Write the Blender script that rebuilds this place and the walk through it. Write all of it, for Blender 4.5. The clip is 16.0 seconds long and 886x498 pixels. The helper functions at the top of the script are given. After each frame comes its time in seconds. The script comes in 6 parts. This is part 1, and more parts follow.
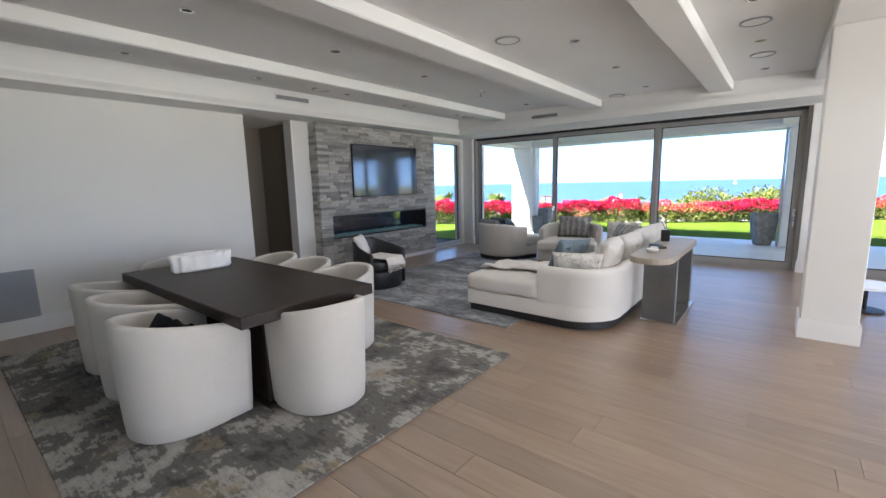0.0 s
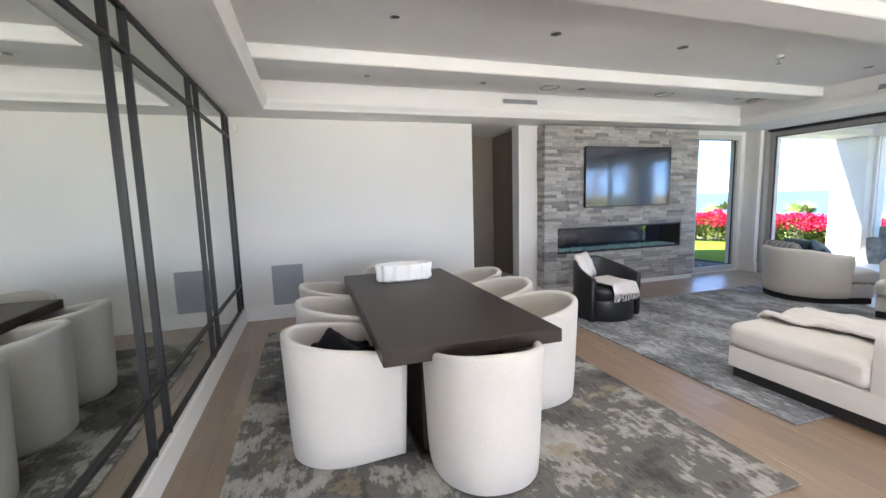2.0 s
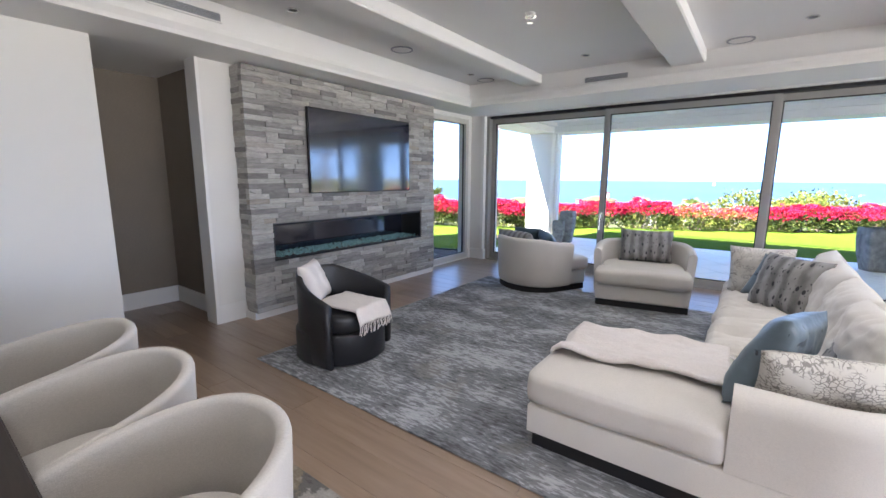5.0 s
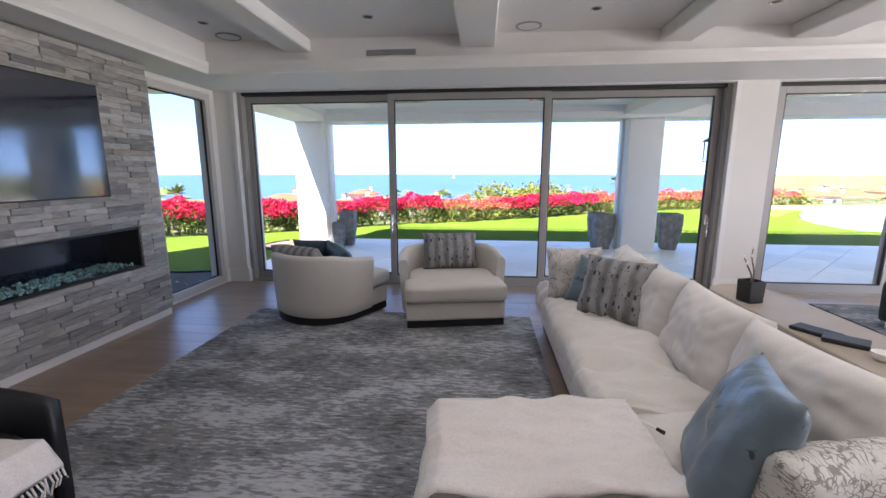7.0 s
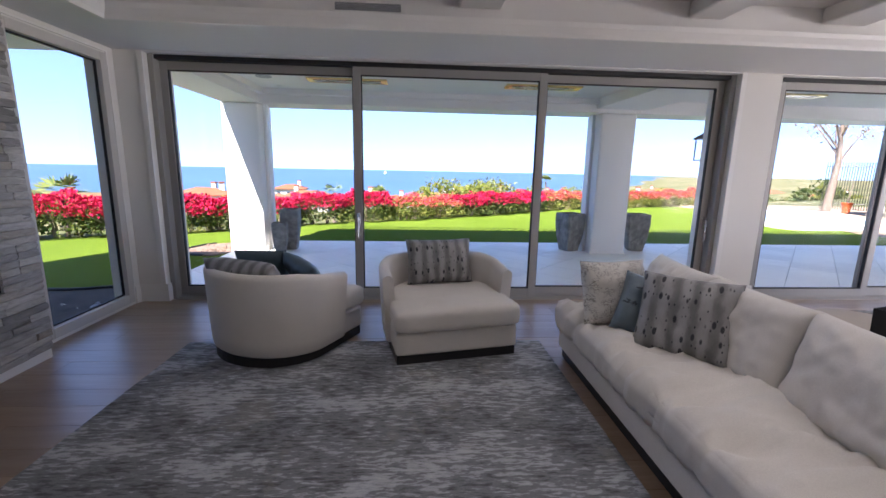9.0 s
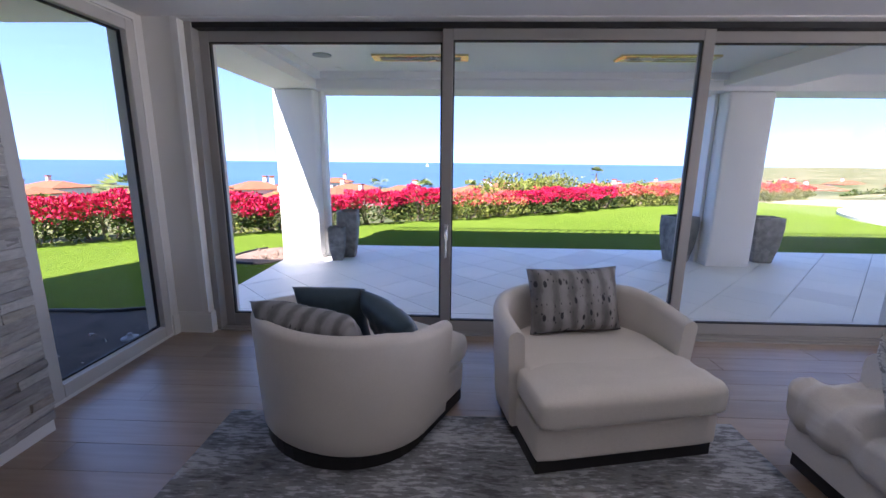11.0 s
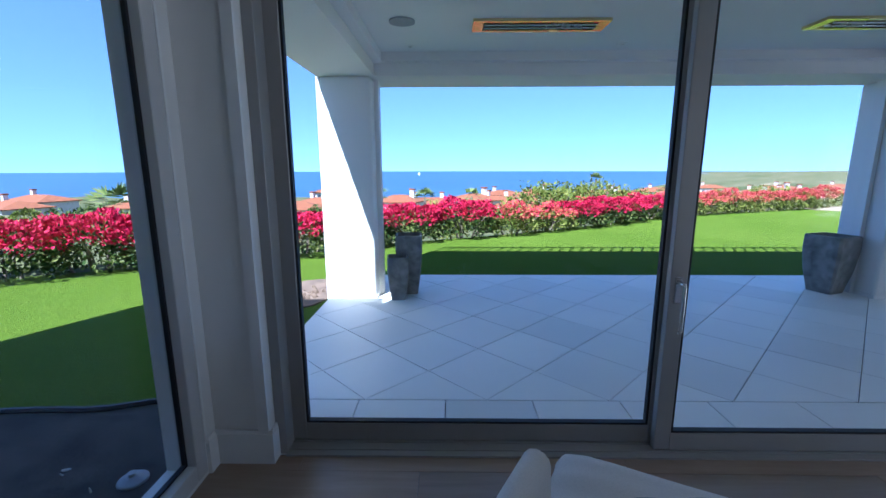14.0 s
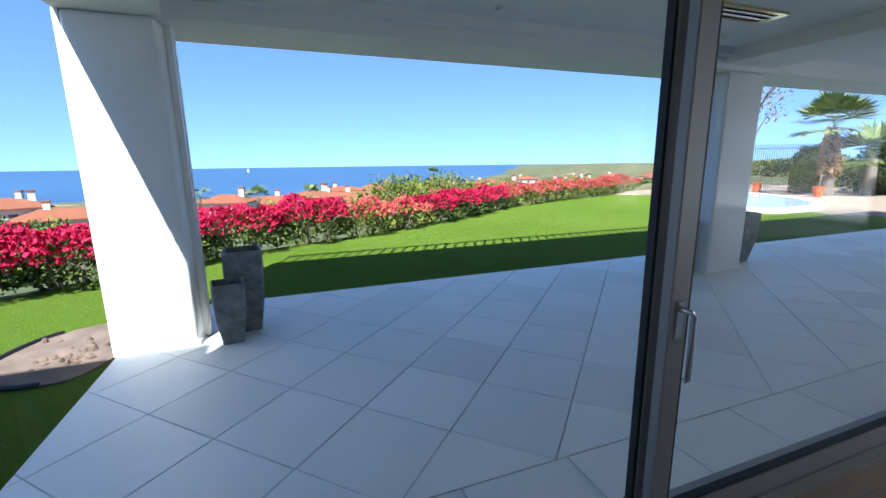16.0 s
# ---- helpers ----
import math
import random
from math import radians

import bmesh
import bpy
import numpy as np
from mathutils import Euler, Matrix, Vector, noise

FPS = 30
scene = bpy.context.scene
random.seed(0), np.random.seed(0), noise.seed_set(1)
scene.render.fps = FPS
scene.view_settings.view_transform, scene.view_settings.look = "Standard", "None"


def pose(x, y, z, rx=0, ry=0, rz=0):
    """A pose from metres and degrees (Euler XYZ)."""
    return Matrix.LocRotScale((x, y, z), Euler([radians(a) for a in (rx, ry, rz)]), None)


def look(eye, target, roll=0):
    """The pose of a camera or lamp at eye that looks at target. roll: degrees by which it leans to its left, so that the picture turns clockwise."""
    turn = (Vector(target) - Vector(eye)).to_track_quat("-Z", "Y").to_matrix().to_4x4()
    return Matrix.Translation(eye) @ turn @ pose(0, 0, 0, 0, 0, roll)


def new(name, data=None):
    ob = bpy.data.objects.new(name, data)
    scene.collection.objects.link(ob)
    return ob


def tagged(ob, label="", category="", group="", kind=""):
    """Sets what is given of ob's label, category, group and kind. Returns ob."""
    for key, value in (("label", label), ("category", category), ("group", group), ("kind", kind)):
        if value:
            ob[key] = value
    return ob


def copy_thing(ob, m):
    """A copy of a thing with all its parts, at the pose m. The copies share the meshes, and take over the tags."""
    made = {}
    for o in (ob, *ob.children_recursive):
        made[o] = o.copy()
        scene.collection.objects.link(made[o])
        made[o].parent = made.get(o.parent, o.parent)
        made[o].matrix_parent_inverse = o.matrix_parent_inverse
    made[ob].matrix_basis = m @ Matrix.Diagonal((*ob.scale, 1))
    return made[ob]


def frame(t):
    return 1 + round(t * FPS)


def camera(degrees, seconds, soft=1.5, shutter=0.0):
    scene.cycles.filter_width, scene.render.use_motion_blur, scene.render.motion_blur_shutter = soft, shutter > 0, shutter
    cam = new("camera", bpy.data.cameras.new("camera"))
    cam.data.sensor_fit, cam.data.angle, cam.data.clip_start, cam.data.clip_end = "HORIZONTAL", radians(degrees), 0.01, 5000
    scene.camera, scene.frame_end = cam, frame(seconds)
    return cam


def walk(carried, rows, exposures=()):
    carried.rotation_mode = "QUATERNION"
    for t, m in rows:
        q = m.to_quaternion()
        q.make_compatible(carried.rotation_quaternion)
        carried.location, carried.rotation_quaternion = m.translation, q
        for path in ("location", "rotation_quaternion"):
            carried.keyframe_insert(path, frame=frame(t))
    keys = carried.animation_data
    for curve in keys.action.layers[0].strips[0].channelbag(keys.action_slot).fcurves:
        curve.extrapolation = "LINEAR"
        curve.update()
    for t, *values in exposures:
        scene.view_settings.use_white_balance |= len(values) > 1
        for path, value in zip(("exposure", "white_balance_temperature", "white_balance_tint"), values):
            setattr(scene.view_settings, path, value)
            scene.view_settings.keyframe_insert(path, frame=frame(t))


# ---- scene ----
cam = camera(93.3, 16.0)
PATH = [
    (0, (0.032, -0.066, 1.525), (-1.211, 1.469, 1.216), -1.3),
    (0.5, (0.069, 0.13, 1.536), (-1.489, 1.34, 1.21), -0.4),
    (1, (0.025, 0.303, 1.51), (-1.728, 1.209, 1.185), -0.4),
    (1.5, (-0.195, 0.5, 1.524), (-2.063, 1.175, 1.283), -0.9),
    (2, (-0.397, 0.714, 1.526), (-2.288, 1.318, 1.285), -1.6),
    (2.5, (-0.645, 0.954, 1.532), (-2.54, 1.543, 1.276), -0.5),
    (3, (-0.979, 1.098, 1.512), (-2.806, 1.846, 1.193), 0.1),
    (3.5, (-1.267, 1.265, 1.516), (-2.969, 2.265, 1.193), -0.2),
    (4, (-1.491, 1.522, 1.501), (-3.1, 2.669, 1.198), 0.5),
    (4.5, (-1.727, 1.733, 1.498), (-3.162, 3.089, 1.178), 1.3),
    (5, (-1.934, 1.93, 1.498), (-3.113, 3.51, 1.162), 0.3),
    (5.2, (-1.973, 2.018, 1.497), (-3.064, 3.658, 1.15), 0.1),
    (7.3, (-2.672, 3.148, 1.528), (-2.766, 5.113, 1.169), 0.4),
    (7.5, (-2.672, 3.196, 1.527), (-2.719, 5.163, 1.168), 0.8),
    (8, (-2.778, 3.416, 1.499), (-2.685, 5.382, 1.144), 1.3),
    (8.2, (-2.874, 3.518, 1.487), (-2.739, 5.482, 1.132), 1.2),
    (10.3, (-3.616, 4.639, 1.504), (-3.541, 6.593, 1.086), 0.3),
    (10.5, (-3.65, 4.758, 1.515), (-3.624, 6.713, 1.095), 0.6),
    (11, (-3.775, 5.107, 1.521), (-3.839, 7.063, 1.109), 0.6),
    (11.5, (-3.994, 5.386, 1.5), (-4.137, 7.34, 1.098), 0.5),
    (12, (-4.218, 5.639, 1.527), (-4.424, 7.588, 1.13), 0.4),
    (12.5, (-4.407, 5.905, 1.513), (-4.639, 7.852, 1.119), 0.2),
    (13, (-4.625, 6.147, 1.525), (-4.846, 8.096, 1.132), -0.1),
    (13.5, (-4.904, 6.349, 1.537), (-5.053, 8.305, 1.149), -0.1),
    (14, (-5.02, 6.599, 1.518), (-5.049, 8.563, 1.144), -0.1),
    (14.5, (-5.079, 6.907, 1.512), (-4.914, 8.866, 1.144), 0.1),
    (15, (-5.16, 7.185, 1.495), (-4.791, 9.115, 1.121), -0.1),
    (15.5, (-5.179, 7.42, 1.481), (-4.633, 9.305, 1.097), -0.4),
    (16, (-5.111, 7.641, 1.461), (-4.427, 9.477, 1.06), -0.7),
]
PATH = [(t, look(eye, target, roll)) for t, eye, target, roll in PATH]
EXPOSURES = [(0.0, 3.3, 6250, 10), (1.5, 3.98, 6350, 10), (3.5, 4.0, 6250, 12), (5.0, 3.75, 6200, 14), (7.5, 3.12, 6350, 18), (8.2, 2.92, 6350, 19), (10.5, 2.88, 6150, 24),
             (12.5, 2.65, 5550, 20), (14.0, 2.27, 4950, 9), (15.0, 2.2, 5250, 8), (16.0, 2.12, 5550, 7)]
walk(cam, PATH, EXPOSURES)

# ---- world and sun ----
SUN_X, SUN_Y = 0.32, 0.62          # metres that a shadow moves per metre of height
world = bpy.data.worlds.new("sky")
scene.world = world
world.use_nodes = True
wn = world.node_tree
sky = wn.nodes.new("ShaderNodeTexSky")
sky.sky_type = "NISHITA"
sky.sun_disc = False
sky.sun_elevation = math.atan2(1, math.hypot(SUN_X, SUN_Y))
sky.sun_rotation = math.atan2(-SUN_X, -SUN_Y)
sky.air_density, sky.dust_density, sky.ozone_density = 1.0, 0.0, 2.5
sky.altitude = 3000
ways = wn.nodes.new("ShaderNodeTexCoord")
lift = wn.nodes.new("ShaderNodeVectorMath")
lift.operation, lift.inputs[1].default_value = "ADD", (0, 0, 0.16)
unit = wn.nodes.new("ShaderNodeVectorMath")
unit.operation = "NORMALIZE"
wn.links.new(ways.outputs["Generated"], lift.inputs[0])
wn.links.new(lift.outputs[0], unit.inputs[0])
wn.links.new(unit.outputs[0], sky.inputs["Vector"])
wn.links.new(sky.outputs[0], wn.nodes["Background"].inputs[0])
wn.nodes["Background"].inputs[1].default_value = 0.075
sun = new("sun", bpy.data.lights.new("sun", "SUN"))
sun.data.energy, sun.data.angle, sun.data.color = 3.7, radians(0.53), (1, 0.95, 0.88)
sun.matrix_world = look((-SUN_X * 40, -SUN_Y * 40, 40), (0, 0, 0))

# recessed ceiling lamps of the room, unlit; area lamps below them add fill light
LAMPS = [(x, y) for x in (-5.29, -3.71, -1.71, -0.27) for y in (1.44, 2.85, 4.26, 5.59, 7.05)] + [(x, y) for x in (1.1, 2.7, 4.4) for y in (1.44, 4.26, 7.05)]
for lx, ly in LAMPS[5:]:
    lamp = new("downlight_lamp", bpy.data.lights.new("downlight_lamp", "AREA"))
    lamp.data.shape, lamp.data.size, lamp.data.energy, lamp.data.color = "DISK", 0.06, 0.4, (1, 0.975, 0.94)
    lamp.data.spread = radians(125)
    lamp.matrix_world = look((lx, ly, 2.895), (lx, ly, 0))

# added lamps stand in for daylight in the east wall's three unseen tall openings
for ly, lw in ((-1.1, 3.36), (2.7, 3.56), (6.55, 3.46)):
    lamp = new("daylight_lamp", bpy.data.lights.new("daylight_lamp", "AREA"))
    lamp.data.shape, lamp.data.size, lamp.data.size_y, lamp.data.energy, lamp.data.color = "RECTANGLE", lw, 2.45, 13.0, (1, 0.98, 0.95)
    lamp.matrix_world = look((6.72, ly, 1.28), (0, ly, 1.28))


# ---- materials ----
class Nodes:
    """A small wrapper to write node materials in few lines."""
    def __init__(self, name):
        self.m = bpy.data.materials.new(name)
        self.m.use_nodes = True
        self.t = self.m.node_tree
        self.b = self.t.nodes["Principled BSDF"]
        self.co = self.t.nodes.new("ShaderNodeTexCoord")

    def put(self, socket, v):
        if hasattr(v, "is_output"):
            self.t.links.new(v, socket)
        else:
            socket.default_value = v

    def add(self, kind, **kw):
        n = self.t.nodes.new("ShaderNode" + kind)
        for k, v in kw.items():
            self.put(n.inputs[k.replace("_", " ")], v)
        return n

    def coords(self, scale=(1, 1, 1), rot=(0, 0, 0), world_space=False):
        src = self.add("NewGeometry").outputs["Position"] if world_space else self.co.outputs["Object"]
        return self.add("Mapping", Vector=src, Scale=scale, Rotation=[radians(a) for a in rot]).outputs[0]

    def noise(self, scale, co=None, detail=5.0, rough=0.55, distort=0.0):
        return self.add("TexNoise", Vector=co or self.co.outputs["Object"], Scale=scale, Detail=detail, Roughness=rough, Distortion=distort).outputs[0]

    def ramp(self, fac, stops):
        n = self.add("ValToRGB", Fac=fac)
        e = n.color_ramp.elements
        while len(e) < len(stops):
            e.new(0.5)
        for el, (p, c) in zip(e, stops):
            el.position, el.color = p, (*c, 1) if len(c) == 3 else c
        return n.outputs[0]

    def mix(self, a, b, fac, mode="MIX"):
        n = self.t.nodes.new("ShaderNodeMix")
        n.data_type, n.blend_type = "RGBA", mode
        self.put(n.inputs[0], fac)
        for s, v in ((n.inputs[6], a), (n.inputs[7], b)):
            self.put(s, (*v, 1) if isinstance(v, tuple) and len(v) == 3 else v)
        return n.outputs[2]

    def bump(self, height, strength=0.2, distance=0.01):
        n = self.add("Bump", Height=height, Strength=strength, Distance=distance)
        self.t.links.new(n.outputs[0], self.b.inputs["Normal"])

    def done(self, color=None, rough=0.5, metal=0.0, spec=None):
        if color is not None:
            self.put(self.b.inputs["Base Color"], (*color, 1) if isinstance(color, tuple) and len(color) == 3 else color)
        self.put(self.b.inputs["Roughness"], rough)
        self.put(self.b.inputs["Metallic"], metal)
        if spec is not None:
            self.put(self.b.inputs["Specular IOR Level"], spec)
        return self.m


def grey(v, tint=(1, 1, 1)):
    return tuple(v * c for c in tint)


def plain(name, color, rough=0.5, metal=0.0, vary=0.08, scale=3.0, bump=0.05, fine=120.0, spec=None):
    n = Nodes(name)
    big, small = n.noise(scale), n.noise(fine, detail=3)
    dark = tuple(c * (1 - vary) for c in color)
    light = tuple(min(1, c * (1 + vary)) for c in color)
    c = n.ramp(big, [(0.3, dark), (0.7, light)])
    c = n.mix(c, dark, n.ramp(small, [(0.55, (0, 0, 0)), (0.8, grey(0.5))]))
    if bump:
        n.bump(small, bump, 0.004)
    return n.done(c, n.ramp(big, [(0.2, grey(max(0.02, rough - 0.06))), (0.8, grey(min(1, rough + 0.06)))]), metal, spec)


def fabric(name, color, vary=0.12, weave=420.0, bump=0.25, rough=0.92, sheen=0.15):
    n = Nodes(name)
    a = n.noise(weave, n.coords((1, 0.25, 1)), 2)
    b = n.noise(weave, n.coords((0.25, 1, 1)), 2)
    w = n.mix(a, b, 0.5)
    big = n.noise(2.5, detail=3)
    dark = tuple(c * (1 - vary) for c in color)
    light = tuple(min(1, c * (1 + vary)) for c in color)
    c = n.mix(n.ramp(w, [(0.3, dark), (0.65, light)]), tuple(c * 0.9 for c in color), n.ramp(big, [(0.35, (0, 0, 0)), (0.75, grey(0.6))]))
    h = n.mix(w, n.noise(9, detail=4), 0.35)
    n.bump(h, bump, 0.006)
    m = n.done(c, rough, 0, 0.2)
    n.b.inputs["Sheen Weight"].default_value = sheen
    return m


def pattern_fabric(name, base, spot, band):
    """A printed cushion: soft vertical stripes with rows of dark oval spots."""
    n = Nodes(name)
    stripes = n.add("TexWave", Vector=n.coords((1, 0, 1)), Scale=3.0, Distortion=1.6, Detail=3.0)
    stripes.inputs["Detail Scale"].default_value = 2.5
    smudge = n.noise(11, n.coords((1.6, 1, 0.6)), 6, 0.65)
    f = n.mix(stripes.outputs[1], smudge, 0.66)
    c = n.ramp(f, [(0.3, base), (0.46, tuple(0.6 * p + 0.4 * q for p, q in zip(base, band))), (0.56, band), (0.72, tuple(0.7 * q for q in band))])
    for scale, lo, hi, shift in (((21, 0, 10), 0.19, 0.25, 0.0), ((42, 0, 20), 0.12, 0.19, 0.5)):
        m = n.add("Mapping", Vector=n.co.outputs["Object"], Scale=scale, Location=(shift, 0, shift))
        v = n.add("TexVoronoi", Vector=m.outputs[0], Scale=1.0, Randomness=0.4)
        c = n.mix(c, spot, n.ramp(v.outputs["Distance"], [(lo, grey(0.92)), (hi, (0, 0, 0))]))
    n.bump(n.noise(300, detail=2), 0.15, 0.004)
    return n.done(c, 0.75)


def satin_print(name, color, blot):
    """A smooth satin with a few small dark printed blots."""
    n = Nodes(name)
    c = n.ramp(n.noise(6, detail=4), [(0.3, tuple(0.8 * v for v in color)), (0.7, tuple(1.2 * v for v in color))])
    a = n.noise(13, detail=3, rough=0.5, distort=0.6)
    c = n.mix(c, blot, n.ramp(a, [(0.665, (0, 0, 0)), (0.69, grey(0.85))]))
    n.bump(n.noise(9, detail=4), 0.35, 0.02)
    return n.done(c, 0.34, 0, 0.5)


def crackle_fabric(name, base, line):
    """A cream weave with a printed net of broken bark-like lines."""
    n = Nodes(name)
    warp = n.mix(n.coords((1, 1, 1)), n.add("TexNoise", Vector=n.co.outputs["Object"], Scale=14.0).outputs[1], 0.06)
    m = n.add("Mapping", Vector=warp, Scale=(52, 14, 90))
    v = n.add("TexVoronoi", Vector=m.outputs[0], Scale=1.0, Randomness=0.9)
    v.feature = "DISTANCE_TO_EDGE"
    net = n.ramp(v.outputs["Distance"], [(0.05, grey(0.85)), (0.11, (0, 0, 0))])
    gap = n.ramp(n.noise(16, detail=3), [(0.42, (0, 0, 0)), (0.52, grey(1.0))])
    c = n.mix(base, line, n.mix(net, gap, 1.0, "MULTIPLY"))
    n.bump(n.noise(240, detail=2), 0.2, 0.004)
    return n.done(c, 0.85, 0, 0.2)


def wood_floor(name):
    n = Nodes(name)
    r = n.add("ObjectInfo").outputs["Random"]
    shift = n.add("VectorMath", **{}).outputs[0]
    vm = shift.node
    vm.operation = "ADD"
    n.put(vm.inputs[0], n.coords(world_space=True))
    n.put(vm.inputs[1], n.add("CombineXYZ", X=r, Y=r, Z=r).outputs[0])
    far = n.add("VectorMath").outputs[0]
    far.node.operation = "MULTIPLY"
    n.put(far.node.inputs[0], shift)
    far.node.inputs[1].default_value = (0.8, 9, 4)
    grain = n.noise(2.2, far, 8, 0.62, 0.6)
    broad = n.noise(0.8, n.coords(world_space=True), 2)
    c = n.ramp(grain, [(0.28, (0.225, 0.150, 0.098)), (0.5, (0.275, 0.188, 0.126)), (0.72, (0.32, 0.226, 0.156))])
    tone = n.ramp(r, [(0, grey(0.76)), (0.15, grey(0.9)), (0.6, grey(0.97)), (1, grey(1.07))])
    c = n.mix(c, tone, 1.0, "MULTIPLY")
    c = n.mix(c, grey(0.82, (1, 0.97, 0.93)), n.ramp(broad, [(0.4, (0, 0, 0)), (0.7, grey(0.5))]), "MULTIPLY")
    n.bump(grain, 0.05, 0.003)
    m = n.done(c, n.ramp(grain, [(0.3, grey(0.42)), (0.8, grey(0.33))]), 0, 1.0)
    n.b.inputs["Coat Weight"].default_value, n.b.inputs["Coat Roughness"].default_value = 0.5, 0.3
    return m


def stone_strips(name):
    n = Nodes(name)
    r = n.add("ObjectInfo").outputs["Random"]
    isl = n.add("NewGeometry").outputs["Random Per Island"]
    both = n.add("Math", **{})
    both.operation = "FRACT"
    s = n.add("Math")
    s.operation = "ADD"
    n.put(s.inputs[0], r), n.put(s.inputs[1], isl)
    n.put(both.inputs[0], s.outputs[0])
    vein = n.noise(9, n.coords((1, 1, 4), world_space=True), 9, 0.65, 0.8)
    c = n.ramp(both.outputs[0], [(0, (0.23, 0.22, 0.21)), (0.3, (0.34, 0.325, 0.305)), (0.6, (0.45, 0.43, 0.40)), (0.85, (0.54, 0.52, 0.49)), (1, (0.38, 0.335, 0.28))])
    c = n.mix(c, n.ramp(vein, [(0.3, grey(0.68)), (0.7, grey(1.12))]), 1.0, "MULTIPLY")
    n.bump(n.noise(38, n.coords(world_space=True), 8, 0.7), 0.6, 0.012)
    return n.done(c, 0.85)


def rug_material(name, pale, mid, dark, gold, size, streak):
    """An abstract rug: sharp-edged blotches, broken by short weft dashes where streak is set."""
    n = Nodes(name)
    co = n.coords((1, 1 + 0.8 * streak, 1), world_space=True)
    a = n.noise(size, co, 9, 0.62, 0.3)
    weft = n.noise(9, n.coords((1, 4 + 2 * streak, 1), world_space=True), 6, 0.75)
    blot = n.noise(size * 2.7, co, 8, 0.7)
    f = n.mix(n.mix(a, blot, 0.35), weft, 0.18)
    if streak:
        dash = n.noise(1.0, n.coords((11, 46, 1), world_space=True), 2, 0.5, 0.4)
        thread = n.noise(1.0, n.coords((26, 110, 1), world_space=True), 2, 0.5)
        f = n.mix(n.mix(f, dash, 0.3), thread, 0.12)
    half = tuple(0.5 * p + 0.5 * q for p, q in zip(dark, mid))
    c = n.ramp(f, [(0.41, dark), (0.455, half), (0.468, mid), (0.508, mid), (0.522, tuple(0.4 * p + 0.6 * q for p, q in zip(mid, pale))), (0.58, pale)])
    g = n.noise(size * 1.3, n.coords((1, 1, 1), (0, 0, 30), True), 9, 0.7)
    c = n.mix(c, gold, n.ramp(g, [(0.57, (0, 0, 0)), (0.60, grey(0.6 - 0.25 * streak))]))
    c = n.mix(c, tuple(0.8 * d for d in dark), n.ramp(weft, [(0.30, grey(0.5)), (0.42, (0, 0, 0))]))
    pile = n.noise(260, n.coords(world_space=True), 2)
    c = n.mix(c, tuple(d * 0.6 for d in dark), n.ramp(pile, [(0.5, (0, 0, 0)), (0.75, grey(0.35))]))
    n.bump(n.mix(pile, f, 0.5), 0.5, 0.008)
    return n.done(c, 0.93, 0, 0.15)


def leaf_material(name, colors, rough=0.5):
    n = Nodes(name)
    isl = n.add("NewGeometry").outputs["Random Per Island"]
    k = len(colors) - 1
    c = n.ramp(isl, [(i / k, col) for i, col in enumerate(colors)])
    c = n.mix(c, grey(0.7), n.ramp(n.noise(1.5), [(0.4, (0, 0, 0)), (0.7, grey(0.4))]), "MULTIPLY")
    m = n.done(c, rough, 0, 0.15)
    n.b.inputs["Transmission Weight"].default_value = 0.0
    n.b.inputs["Subsurface Weight"].default_value = 0.0
    return m


def glass_pane(name, tint=(0.985, 0.985, 0.985)):
    n = Nodes(name)
    out = n.t.nodes["Material Output"]
    tr = n.add("BsdfTransparent", Color=(*tint, 1))
    gl = n.add("BsdfGlossy", Roughness=0.01)
    lw = n.add("LayerWeight", Blend=0.5)
    p5 = n.add("Math")
    p5.operation = "POWER"
    n.put(p5.inputs[0], lw.outputs["Facing"])
    p5.inputs[1].default_value = 5.0
    ad = n.add("MapRange", Value=p5.outputs[0])
    ad.inputs["To Min"].default_value, ad.inputs["To Max"].default_value = 0.012, 0.2
    mx = n.add("MixShader")
    n.put(mx.inputs[0], ad.outputs[0]), n.put(mx.inputs[1], tr.outputs[0]), n.put(mx.inputs[2], gl.outputs[0])
    n.put(out.inputs[0], mx.outputs[0])
    return n.m


def mirror_material(name):
    n = Nodes(name)
    haze = n.noise(1.3, detail=3)
    return n.done(n.ramp(haze, [(0.3, (0.74, 0.77, 0.74)), (0.7, (0.79, 0.82, 0.79))]), 0.02, 1.0)


def grass_material(name):
    n = Nodes(name)
    p = n.coords(world_space=True)
    a, b, c3 = n.noise(0.35, p, 4), n.noise(45, p, 6, 0.7), n.noise(4, p, 5)
    c = n.ramp(a, [(0.3, (0.092, 0.150, 0.014)), (0.7, (0.122, 0.182, 0.022))])
    c = n.mix(c, (0.035, 0.07, 0.006), n.ramp(b, [(0.45, (0, 0, 0)), (0.7, grey(0.8))]))
    c = n.mix(c, (0.115, 0.16, 0.024), n.ramp(c3, [(0.5, (0, 0, 0)), (0.75, grey(0.4))]))
    n.bump(b, 0.9, 0.04)
    return n.done(c, 0.95, 0, 0.04)


